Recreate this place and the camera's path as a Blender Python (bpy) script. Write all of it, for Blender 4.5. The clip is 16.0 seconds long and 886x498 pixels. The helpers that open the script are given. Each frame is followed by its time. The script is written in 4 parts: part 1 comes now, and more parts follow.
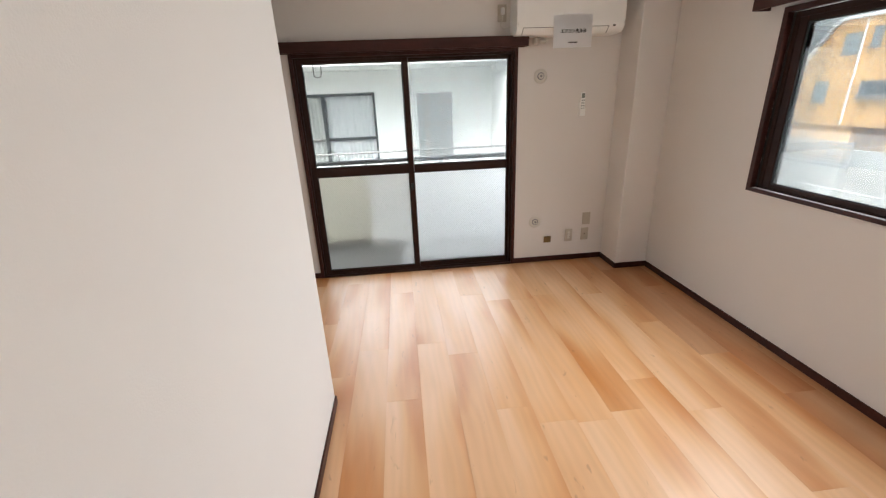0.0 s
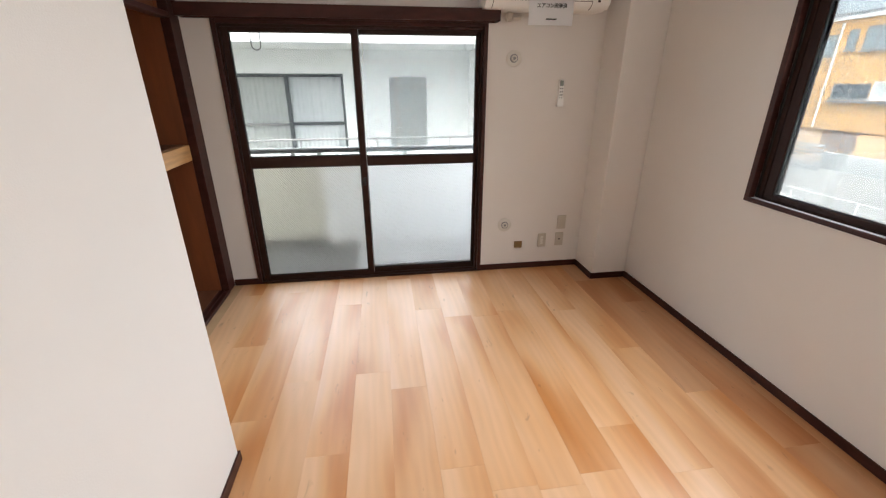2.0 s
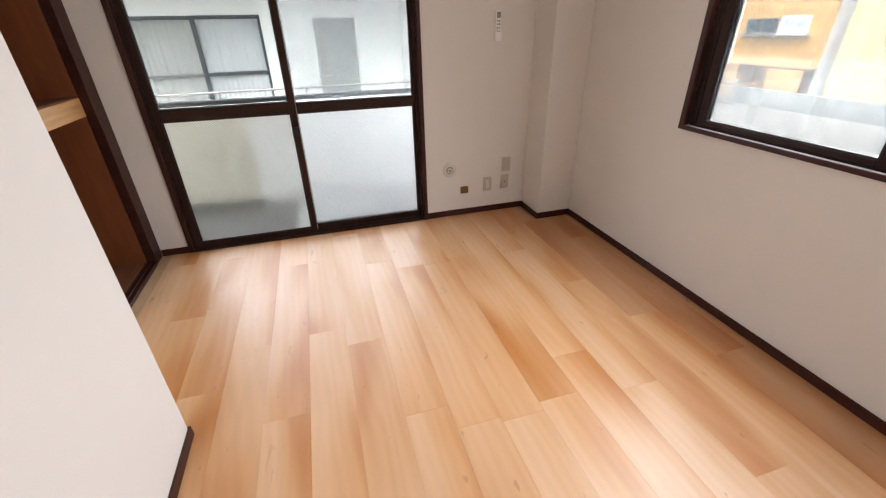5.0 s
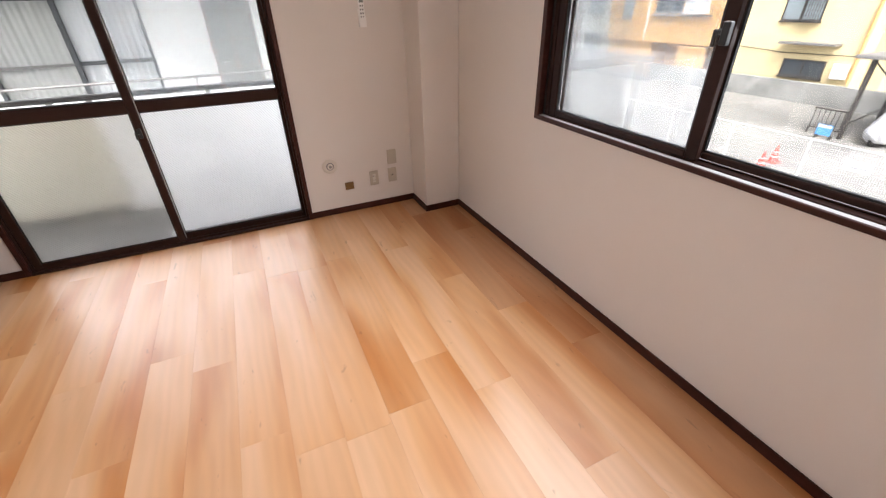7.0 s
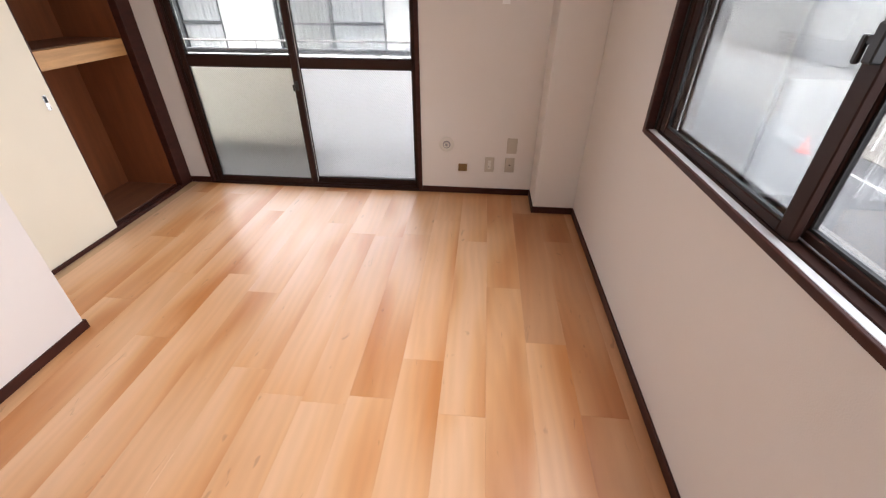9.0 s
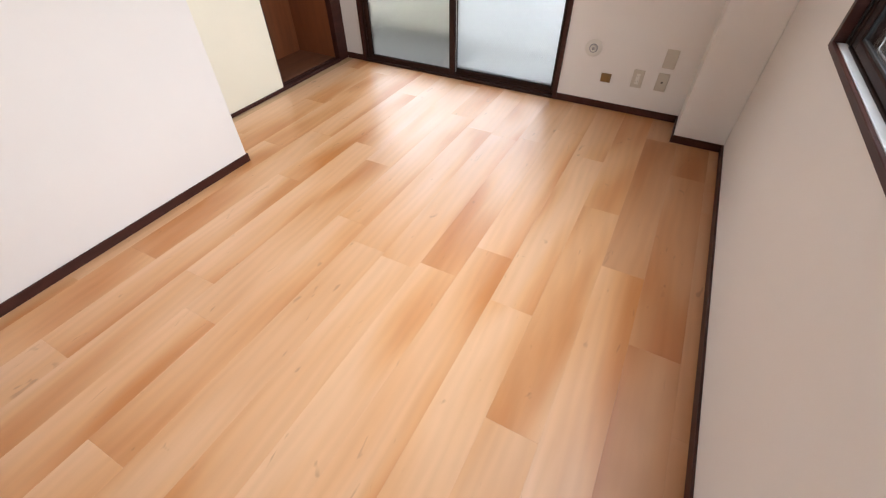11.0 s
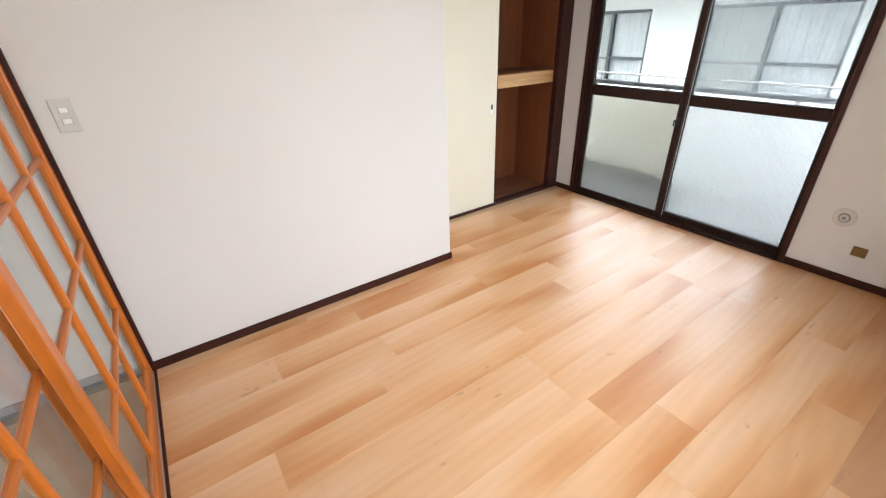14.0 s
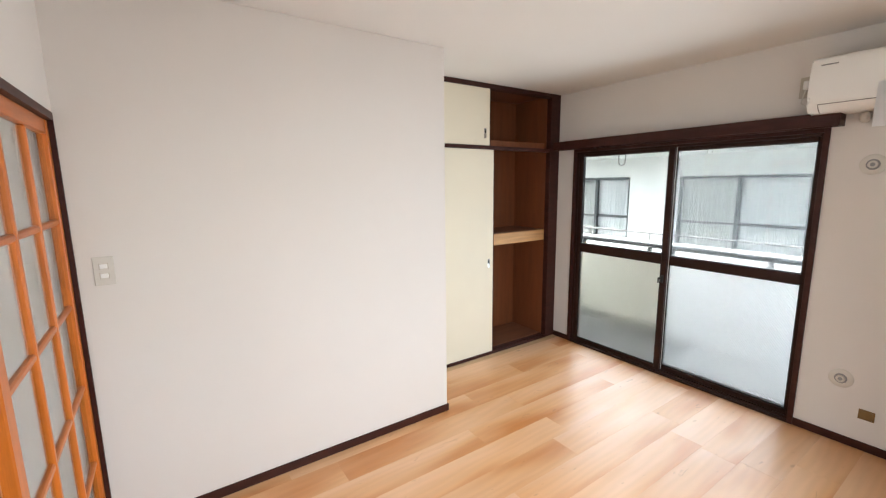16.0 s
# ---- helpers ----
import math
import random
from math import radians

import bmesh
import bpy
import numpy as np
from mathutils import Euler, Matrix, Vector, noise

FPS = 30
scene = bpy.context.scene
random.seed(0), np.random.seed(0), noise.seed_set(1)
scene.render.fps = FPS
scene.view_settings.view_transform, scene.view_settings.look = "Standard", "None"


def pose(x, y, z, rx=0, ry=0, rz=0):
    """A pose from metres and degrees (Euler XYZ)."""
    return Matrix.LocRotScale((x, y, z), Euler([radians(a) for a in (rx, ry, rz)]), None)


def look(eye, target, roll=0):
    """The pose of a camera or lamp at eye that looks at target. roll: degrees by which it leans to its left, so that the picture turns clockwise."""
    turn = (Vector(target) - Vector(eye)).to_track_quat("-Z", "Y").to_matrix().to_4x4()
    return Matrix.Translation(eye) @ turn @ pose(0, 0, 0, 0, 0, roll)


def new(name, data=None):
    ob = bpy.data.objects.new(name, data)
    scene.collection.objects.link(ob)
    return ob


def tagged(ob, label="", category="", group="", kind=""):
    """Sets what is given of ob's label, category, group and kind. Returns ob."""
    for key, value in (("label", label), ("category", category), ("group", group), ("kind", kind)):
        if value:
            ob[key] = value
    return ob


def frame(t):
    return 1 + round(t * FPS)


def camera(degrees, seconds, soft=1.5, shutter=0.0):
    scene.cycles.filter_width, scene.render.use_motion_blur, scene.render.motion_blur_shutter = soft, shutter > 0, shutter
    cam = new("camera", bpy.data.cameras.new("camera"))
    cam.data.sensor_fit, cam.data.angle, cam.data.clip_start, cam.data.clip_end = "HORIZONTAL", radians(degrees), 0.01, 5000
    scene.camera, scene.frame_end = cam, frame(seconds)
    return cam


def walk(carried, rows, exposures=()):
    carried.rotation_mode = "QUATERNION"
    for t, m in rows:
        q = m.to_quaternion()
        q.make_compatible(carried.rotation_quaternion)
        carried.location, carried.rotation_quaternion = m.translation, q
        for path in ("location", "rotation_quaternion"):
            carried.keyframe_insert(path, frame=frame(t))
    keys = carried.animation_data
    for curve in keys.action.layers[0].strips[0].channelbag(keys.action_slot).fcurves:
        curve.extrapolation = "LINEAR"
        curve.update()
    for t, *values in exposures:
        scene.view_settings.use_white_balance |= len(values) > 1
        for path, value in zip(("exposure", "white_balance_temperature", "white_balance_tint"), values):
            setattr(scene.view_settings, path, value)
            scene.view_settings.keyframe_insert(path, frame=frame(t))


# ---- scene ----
cam = camera(94.3, 16.0, soft=1.25)
PATH = [
    (0, (-2.132, -3.548, 1.513), (-1.964, -1.680, 0.819), -2.4),
    (0.5, (-2.11, -3.421, 1.488), (-1.91, -1.552, 0.804), -2.7),
    (1, (-2.104, -3.264, 1.491), (-1.839, -1.405, 0.804), -2.1),
    (1.5, (-1.978, -3.158, 1.484), (-1.719, -1.298, 0.797), -0.5),
    (2, (-1.905, -3.109, 1.474), (-1.643, -1.272, 0.728), -0.1),
    (2.5, (-1.895, -3.058, 1.454), (-1.587, -1.275, 0.601), -0.4),
    (3, (-1.88, -3.047, 1.432), (-1.494, -1.315, 0.509), -0.9),
    (5.5, (-1.903, -3.063, 1.413), (-1.343, -1.405, 0.444), -1.6),
    (6, (-1.801, -3.08, 1.434), (-1.119, -1.477, 0.452), -2.1),
    (6.5, (-1.589, -3.114, 1.419), (-0.858, -1.527, 0.445), -1.6),
    (7, (-1.419, -3.092, 1.442), (-0.714, -1.527, 0.416), -1.4),
    (7.5, (-1.227, -3.034, 1.43), (-0.606, -1.457, 0.367), 0.5),
    (8, (-1.027, -3.036, 1.434), (-0.638, -1.392, 0.363), 0.4),
    (10.5, (-0.464, -3.08, 1.411), (-1.117, -1.672, 0.15), 0.6),
    (11, (-0.455, -3.106, 1.376), (-1.141, -1.846, -0.017), -0.7),
    (11.5, (-0.45, -3.115, 1.345), (-1.186, -2.005, -0.147), -2.3),
    (12, (-0.463, -3.142, 1.34), (-1.294, -2.143, -0.181), -3.7),
    (12.5, (-0.474, -3.153, 1.342), (-1.442, -2.21, -0.133), -4.1),
    (13, (-0.48, -3.174, 1.375), (-1.608, -2.235, 0.015), -3.3),
    (13.5, (-0.474, -3.191, 1.42), (-1.782, -2.232, 0.249), -2.7),
    (14, (-0.474, -3.209, 1.463), (-1.932, -2.222, 0.513), -2.0),
    (14.5, (-0.468, -3.225, 1.503), (-2.035, -2.219, 0.773), -1.5),
    (15, (-0.401, -3.208, 1.535), (-2.051, -2.208, 1.009), -1.4),
    (15.5, (-0.386, -3.22, 1.565), (-2.055, -2.188, 1.174), -0.9),
    (16, (-0.39, -3.235, 1.563), (-2.022, -2.123, 1.247), -0.6),
]
walk(cam, [(t, look(eye, target, roll)) for t, eye, target, roll in PATH],
     exposures=[(0, 3.44, 6050, 5), (4, 3.48, 6080, 7), (6, 3.51, 6150, 10), (8, 3.53, 6330, 16), (10.5, 3.61, 6020, 9), (11.5, 3.74, 5880, 5), (12.5, 3.9, 5580, -6), (13.5, 3.78, 5720, 0), (15, 3.62, 5980, 6), (16, 3.66, 5930, 4)])

# ---- daylight: bright overcast sky ----
world = bpy.data.worlds.new("world")
scene.world = world
world.use_nodes = True
wn, wl = world.node_tree.nodes, world.node_tree.links
sky = wn.new("ShaderNodeTexSky")
sky.sky_type, sky.sun_disc = "NISHITA", False
sky.sun_elevation, sky.sun_rotation = radians(52), radians(215)
sky.air_density, sky.dust_density, sky.ozone_density = 1.0, 6.0, 1.0
cloud = wn.new("ShaderNodeHueSaturation")
cloud.inputs["Saturation"].default_value = 0.3
wl.new(sky.outputs[0], cloud.inputs["Color"])
wl.new(cloud.outputs[0], wn["Background"].inputs["Color"])
wn["Background"].inputs["Strength"].default_value = 0.15
sun = new("sun", bpy.data.lights.new("sun", "SUN"))
sun.data.energy, sun.data.angle, sun.data.color = 1.0, radians(25), (1.0, 0.96, 0.9)
sun.matrix_world = look((-12, -17, 27), (0, 0, 0))


def sky_light(name, width, height, eye, target, watts, spread, colour=(0.96, 0.985, 1.0)):
    """An area lamp in an opening that stands in for the light of the sky (falling in) or of the bright ground outside (rising in)."""
    lamp = new(name, bpy.data.lights.new(name, "AREA"))
    lamp.data.shape, lamp.data.size, lamp.data.size_y = "RECTANGLE", width, height
    lamp.data.energy, lamp.data.color, lamp.data.spread = watts, colour, radians(spread)
    lamp.matrix_world = look(eye, target)


sky_light("sky_balcony_door", 1.65, 1.7, (-2.05, -0.018, 0.93), (-2.05, -1.0, 0.93), 1.1, 140)
sky_light("sky_street_window", 1.65, 0.75, (0.02, -2.13, 1.38), (-1.0, -2.13, 0.62), 1.7, 122)
# Added fill from an unseen kitchen opening, to brighten the glazed doors.
sky_light("fill_unseen_kitchen", 1.1, 0.9, (-0.012, -5.0, 1.45), (-1.0, -5.6, 1.0), 5.8, 80)
sky_light("ground_balcony_door", 1.6, 0.25, (-2.05, -0.06, 1.6), (-2.0, -1.0, 2.0), 0.12, 120, (1.0, 0.95, 0.88))
sky_light("ground_street_window", 1.65, 0.25, (0.02, -2.13, 1.6), (-1.0, -2.13, 1.6), 0.85, 170, (1.0, 0.90, 0.78))


# ---- materials ----
def material(name, colour, rough=0.6, metal=0.0, vary=0.06, scale=6.0, stretch=(1, 1, 1), fine=0.0, bump=0.0, bump_scale=200.0, per_object=0.0,
             colour_b=None, spec=0.5):
    """A surface with large and small variation of colour, and fine relief."""
    m = bpy.data.materials.new(name)
    m.use_nodes = True
    n, l = m.node_tree.nodes, m.node_tree.links
    b = n["Principled BSDF"]
    b.inputs["Roughness"].default_value, b.inputs["Metallic"].default_value = rough, metal
    b.inputs["Specular IOR Level"].default_value = spec
    co = n.new("ShaderNodeTexCoord")
    mp = n.new("ShaderNodeMapping")
    mp.inputs["Scale"].default_value = stretch
    l.new(co.outputs["Object"], mp.inputs["Vector"])
    big = n.new("ShaderNodeTexNoise")
    big.inputs["Scale"].default_value, big.inputs["Detail"].default_value = scale, 6
    l.new(mp.outputs[0], big.inputs["Vector"])
    second = colour_b or tuple(max(0, c * (1 - 2.5 * vary)) for c in colour)
    mix = n.new("ShaderNodeMix")
    mix.data_type = "RGBA"
    ramp = n.new("ShaderNodeMapRange")
    ramp.inputs["From Min"].default_value, ramp.inputs["From Max"].default_value = 0.3, 0.7
    l.new(big.outputs["Fac"], ramp.inputs["Value"])
    l.new(ramp.outputs[0], mix.inputs["Factor"])
    mix.inputs[6].default_value, mix.inputs[7].default_value = (*colour, 1), (*second, 1)
    out = mix.outputs[2]
    if fine:
        small = n.new("ShaderNodeTexNoise")
        small.inputs["Scale"].default_value, small.inputs["Detail"].default_value = scale * 14, 3
        l.new(mp.outputs[0], small.inputs["Vector"])
        hs = n.new("ShaderNodeHueSaturation")
        rg = n.new("ShaderNodeMapRange")
        rg.inputs["To Min"].default_value, rg.inputs["To Max"].default_value = 1 - fine, 1 + fine
        l.new(small.outputs["Fac"], rg.inputs["Value"])
        l.new(rg.outputs[0], hs.inputs["Value"])
        l.new(out, hs.inputs["Color"])
        out = hs.outputs[0]
    if per_object:
        oi = n.new("ShaderNodeObjectInfo")
        hs = n.new("ShaderNodeHueSaturation")
        rg = n.new("ShaderNodeMapRange")
        rg.inputs["To Min"].default_value, rg.inputs["To Max"].default_value = 1 - per_object, 1 + per_object
        l.new(oi.outputs["Random"], rg.inputs["Value"])
        l.new(rg.outputs[0], hs.inputs["Value"])
        l.new(out, hs.inputs["Color"])
        out = hs.outputs[0]
    l.new(out, b.inputs["Base Color"])
    if bump:
        bn = n.new("ShaderNodeTexNoise")
        bn.inputs["Scale"].default_value, bn.inputs["Detail"].default_value = bump_scale, 2
        l.new(mp.outputs[0], bn.inputs["Vector"])
        bp = n.new("ShaderNodeBump")
        bp.inputs["Strength"].default_value, bp.inputs["Distance"].default_value = bump, 0.002
        l.new(bn.outputs["Fac"], bp.inputs["Height"])
        l.new(bp.outputs[0], b.inputs["Normal"])
    return m


def floor_material(name, shade):
    """Maple-look vinyl planks: long soft streaks, fine grain, small knots, tone changing from plank to plank."""
    m = bpy.data.materials.new(name)
    m.use_nodes = True
    n, l = m.node_tree.nodes, m.node_tree.links
    b = n["Principled BSDF"]
    co, oi = n.new("ShaderNodeTexCoord"), n.new("ShaderNodeObjectInfo")
    shift = n.new("ShaderNodeVectorMath")
    shift.operation = "MULTIPLY_ADD"
    rnd = n.new("ShaderNodeCombineXYZ")
    for k in range(3):
        l.new(oi.outputs["Random"], rnd.inputs[k])
    l.new(rnd.outputs[0], shift.inputs[0])
    shift.inputs[1].default_value = (37, 53, 19)
    l.new(co.outputs["Object"], shift.inputs[2])

    def streak(scale, stretch, detail, distort=0.0):
        mp = n.new("ShaderNodeMapping")
        mp.inputs["Scale"].default_value = stretch
        l.new(shift.outputs[0], mp.inputs["Vector"])
        t = n.new("ShaderNodeTexNoise")
        t.inputs["Scale"].default_value, t.inputs["Detail"].default_value, t.inputs["Distortion"].default_value = scale, detail, distort
        l.new(mp.outputs[0], t.inputs["Vector"])
        return t.outputs["Fac"]

    ramp = n.new("ShaderNodeValToRGB")
    e = ramp.color_ramp.elements
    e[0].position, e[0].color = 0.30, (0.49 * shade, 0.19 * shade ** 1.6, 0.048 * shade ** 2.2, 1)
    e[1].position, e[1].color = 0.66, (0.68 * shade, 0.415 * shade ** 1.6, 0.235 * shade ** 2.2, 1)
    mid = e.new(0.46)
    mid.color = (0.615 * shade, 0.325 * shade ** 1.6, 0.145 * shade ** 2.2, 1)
    # each plank darkens softly towards one long edge
    sep = n.new("ShaderNodeSeparateXYZ")
    l.new(co.outputs["Object"], sep.inputs[0])
    across = n.new("ShaderNodeMath")
    across.operation = "MULTIPLY_ADD"
    across.inputs[1].default_value, across.inputs[2].default_value = 1 / 0.187, 0.248 / 0.187 + 40
    l.new(sep.outputs["X"], across.inputs[0])
    fract = n.new("ShaderNodeMath")
    fract.operation = "FRACT"
    l.new(across.outputs[0], fract.inputs[0])
    edge = n.new("ShaderNodeMapRange")
    edge.inputs["To Min"].default_value, edge.inputs["To Max"].default_value = 0.12, -0.12
    l.new(fract.outputs[0], edge.inputs["Value"])
    both = n.new("ShaderNodeMath")
    bands = n.new("ShaderNodeMath")
    bands.operation = "MULTIPLY_ADD"
    bands.inputs[1].default_value = 0.14
    l.new(streak(1.0, (12, 1.6, 1), 3.0, 0.6), bands.inputs[0])
    # some planks are printed with the soft edge, others hardly
    amount = n.new("ShaderNodeMapRange")
    amount.inputs["To Min"].default_value, amount.inputs["To Max"].default_value = -0.15, 1.1
    l.new(oi.outputs["Random"], amount.inputs["Value"])
    printed = n.new("ShaderNodeMath")
    printed.operation = "MULTIPLY"
    l.new(edge.outputs[0], printed.inputs[0])
    l.new(amount.outputs[0], printed.inputs[1])
    l.new(printed.outputs[0], bands.inputs[2])
    less = n.new("ShaderNodeMath")
    less.inputs[1].default_value = -0.07
    l.new(bands.outputs[0], less.inputs[0])
    l.new(less.outputs[0], both.inputs[0])
    broad = n.new("ShaderNodeMath")
    broad.operation = "MULTIPLY_ADD"
    broad.inputs[1].default_value, broad.inputs[2].default_value = 0.85, 0.075
    l.new(streak(1.0, (4.0, 0.95, 1), 1.0, 0.3), broad.inputs[0])
    l.new(broad.outputs[0], both.inputs[1])
    l.new(both.outputs[0], ramp.inputs["Fac"])
    fine = n.new("ShaderNodeMapRange")
    fine.inputs["To Min"].default_value, fine.inputs["To Max"].default_value = 0.94, 1.06
    l.new(streak(1.0, (30, 2.6, 1), 5, 0.8), fine.inputs["Value"])
    tone = n.new("ShaderNodeMapRange")
    tone.inputs["To Min"].default_value, tone.inputs["To Max"].default_value = 0.975, 1.02
    l.new(oi.outputs["Random"], tone.inputs["Value"])
    mul = n.new("ShaderNodeMath")
    mul.operation = "MULTIPLY"
    l.new(fine.outputs[0], mul.inputs[0])
    l.new(tone.outputs[0], mul.inputs[1])
    # arched grain figures
    arch = n.new("ShaderNodeTexWave")
    arch.wave_type, arch.rings_direction = "RINGS", "Z"
    arch.inputs["Scale"].default_value, arch.inputs["Distortion"].default_value = 1.0, 7.0
    arch.inputs["Detail"].default_value, arch.inputs["Detail Scale"].default_value = 2.0, 1.2
    am = n.new("ShaderNodeMapping")
    am.inputs["Scale"].default_value = (7, 1.1, 1)
    l.new(shift.outputs[0], am.inputs["Vector"])
    l.new(am.outputs[0], arch.inputs["Vector"])
    ar = n.new("ShaderNodeMapRange")
    ar.inputs["To Min"].default_value, ar.inputs["To Max"].default_value = 0.965, 1.015
    l.new(arch.outputs["Fac"], ar.inputs["Value"])
    knot = n.new("ShaderNodeMapRange")
    knot.inputs["From Min"].default_value, knot.inputs["From Max"].default_value = 0.69, 0.76
    knot.inputs["To Min"].default_value, knot.inputs["To Max"].default_value = 1.0, 0.74
    l.new(streak(1.0, (26, 8, 1), 2, 1.0), knot.inputs["Value"])
    mul2 = n.new("ShaderNodeMath")
    mul2.operation = "MULTIPLY"
    l.new(mul.outputs[0], mul2.inputs[0])
    l.new(knot.outputs[0], mul2.inputs[1])
    hs = n.new("ShaderNodeHueSaturation")
    mul3 = n.new("ShaderNodeMath")
    mul3.operation = "MULTIPLY"
    l.new(mul2.outputs[0], mul3.inputs[0])
    l.new(ar.outputs[0], mul3.inputs[1])
    l.new(mul3.outputs[0], hs.inputs["Value"])
    l.new(ramp.outputs[0], hs.inputs["Color"])
    l.new(hs.outputs[0], b.inputs["Base Color"])
    rr = n.new("ShaderNodeMapRange")
    rr.inputs["To Min"].default_value, rr.inputs["To Max"].default_value = 0.29, 0.42
    l.new(streak(1.0, (14, 3, 1), 4), rr.inputs["Value"])
    l.new(rr.outputs[0], b.inputs["Roughness"])
    b.inputs["Specular IOR Level"].default_value = 0.78
    bp = n.new("ShaderNodeBump")
    bp.inputs["Strength"].default_value, bp.inputs["Distance"].default_value = 0.12, 0.001
    l.new(streak(1.0, (120, 8, 1), 3), bp.inputs["Height"])
    l.new(bp.outputs[0], b.inputs["Normal"])
    return m


def glass_material(name, tint, frost=0.0, haze=0.0, haze_colour=(0.75, 0.77, 0.78)):
    """Window glass: clear with a sheen, or frosted; haze is the share of dust or screen threads on it."""
    m = bpy.data.materials.new(name)
    m.use_nodes = True
    n, l = m.node_tree.nodes, m.node_tree.links
    n.remove(n["Principled BSDF"])
    out = n["Material Output"]
    if frost:
        body = n.new("ShaderNodeBsdfRefraction")
        body.inputs["IOR"].default_value, body.inputs["Roughness"].default_value = 1.05, frost
        place, turn, hatch, relief = n.new("ShaderNodeTexCoord"), n.new("ShaderNodeMapping"), n.new("ShaderNodeTexWave"), n.new("ShaderNodeBump")
        turn.inputs["Rotation"].default_value = (0, radians(38), 0)
        hatch.inputs["Scale"].default_value, hatch.inputs["Distortion"].default_value, hatch.inputs["Detail"].default_value = 24.0, 3.0, 2.0
        relief.inputs["Strength"].default_value, relief.inputs["Distance"].default_value = 0.55, 0.004
        l.new(place.outputs["Object"], turn.inputs["Vector"])
        l.new(turn.outputs[0], hatch.inputs["Vector"])
        l.new(hatch.outputs["Fac"], relief.inputs["Height"])
        l.new(relief.outputs[0], body.inputs["Normal"])
    else:
        body = n.new("ShaderNodeBsdfTransparent")
    body.inputs["Color"].default_value = (*tint, 1)
    gloss = n.new("ShaderNodeBsdfGlossy")
    gloss.inputs["Roughness"].default_value = 0.25 if frost else 0.02
    fr = n.new("ShaderNodeFresnel")
    fr.inputs["IOR"].default_value = 1.45
    mix = n.new("ShaderNodeMixShader")
    half = n.new("ShaderNodeMath")
    half.operation = "MULTIPLY"
    half.inputs[1].default_value = 0.35
    l.new(fr.outputs[0], half.inputs[0])
    l.new(half.outputs[0], mix.inputs[0])
    l.new(body.outputs[0], mix.inputs[1])
    l.new(gloss.outputs[0], mix.inputs[2])
    last = mix.outputs[0]
    if haze:
        dif = n.new("ShaderNodeBsdfTranslucent")
        dif.inputs["Color"].default_value = (*haze_colour, 1)
        mh = n.new("ShaderNodeMixShader")
        nz = n.new("ShaderNodeTexNoise")
        nz.inputs["Scale"].default_value = 2.5
        rg = n.new("ShaderNodeMapRange")
        rg.inputs["To Min"].default_value, rg.inputs["To Max"].default_value = haze * 0.95, haze * 1.05
        co = n.new("ShaderNodeTexCoord")
        l.new(co.outputs["Object"], nz.inputs["Vector"])
        l.new(nz.outputs["Fac"], rg.inputs["Value"])
        l.new(rg.outputs[0], mh.inputs[0])
        l.new(last, mh.inputs[1])
        l.new(dif.outputs[0], mh.inputs[2])
        last = mh.outputs[0]
    l.new(last, out.inputs["Surface"])
    return m


# Grey tint dims the bright outdoors to suit the room's exposure.
TINT = (0.585, 0.595, 0.59)
M_WALL = material("white_wallpaper", (0.745, 0.707, 0.678), 0.85, vary=0.012, scale=1.5, bump=0.25, bump_scale=260, spec=0.12)
M_CEIL = material("ceiling_paper", (0.80, 0.78, 0.76), 0.8, vary=0.012, scale=1.5, bump=0.2, bump_scale=220)
M_FLOOR = floor_material("maple_vinyl", 1.0)
# Darker copy: plank tone plus the shade beneath the street window.
M_FLOOR_DARK_SHADED = floor_material("maple_vinyl_dark_shaded", 0.79)
M_FLOOR_PALE = floor_material("maple_vinyl_pale", 1.015)
M_UNDER = material("floor_bed", (0.58, 0.38, 0.22), 0.7)
M_TRIM = material("dark_stained_trim", (0.056, 0.0165, 0.012), 0.42, vary=0.15, scale=3, stretch=(4, 4, 12), fine=0.15, spec=0.25)
M_ALU = material("bronze_aluminium", (0.036, 0.0155, 0.0115), 0.45, vary=0.08, scale=4, spec=0.15)
# Bare aluminium; the sky's reflection on the sill is put in as pale colour.
M_SILL = material("pale_aluminium", (0.76, 0.75, 0.75), 0.4, metal=0.05, vary=0.05, scale=9)
M_BLACK = material("black_plastic", (0.012, 0.011, 0.011), 0.45)
M_SEAL = material("grey_seal", (0.25, 0.25, 0.24), 0.6)
M_CLEAR = glass_material("clear_glass", TINT)
# Street panes are tinted darker still, to dim the bright view behind.
M_CLEAR_STREET = glass_material("dimmed_clear_glass", (0.53, 0.54, 0.536))
M_FROST = glass_material("frosted_glass", (0.97, 0.975, 0.96), frost=0.72)
M_SCREEN = glass_material("insect_screen", (1, 1, 1), haze=0.18, haze_colour=(0.67, 0.675, 0.68))
M_DOORGLASS = glass_material("door_glass", (0.9, 0.91, 0.9))
M_PINE = material("orange_varnished_pine", (0.62, 0.168, 0.016), 0.34, vary=0.1, scale=3, stretch=(14, 14, 1.2), fine=0.12)
M_PINE_H = material("orange_varnished_pine_rail", (0.55, 0.148, 0.018), 0.34, vary=0.1, scale=3, stretch=(1.2, 14, 14), fine=0.12)
M_CREAM = material("cream_door_paper", (0.80, 0.74, 0.60), 0.65, vary=0.02, scale=2, bump=0.15, bump_scale=300)
M_PLY = material("brown_plywood", (0.23, 0.073, 0.023), 0.55, vary=0.1, scale=2.5, stretch=(8, 8, 0.9), fine=0.1)
M_PLYF = material("brown_plywood_board", (0.20, 0.080, 0.036), 0.55, vary=0.1, scale=2.5, stretch=(8, 0.9, 8), fine=0.1)
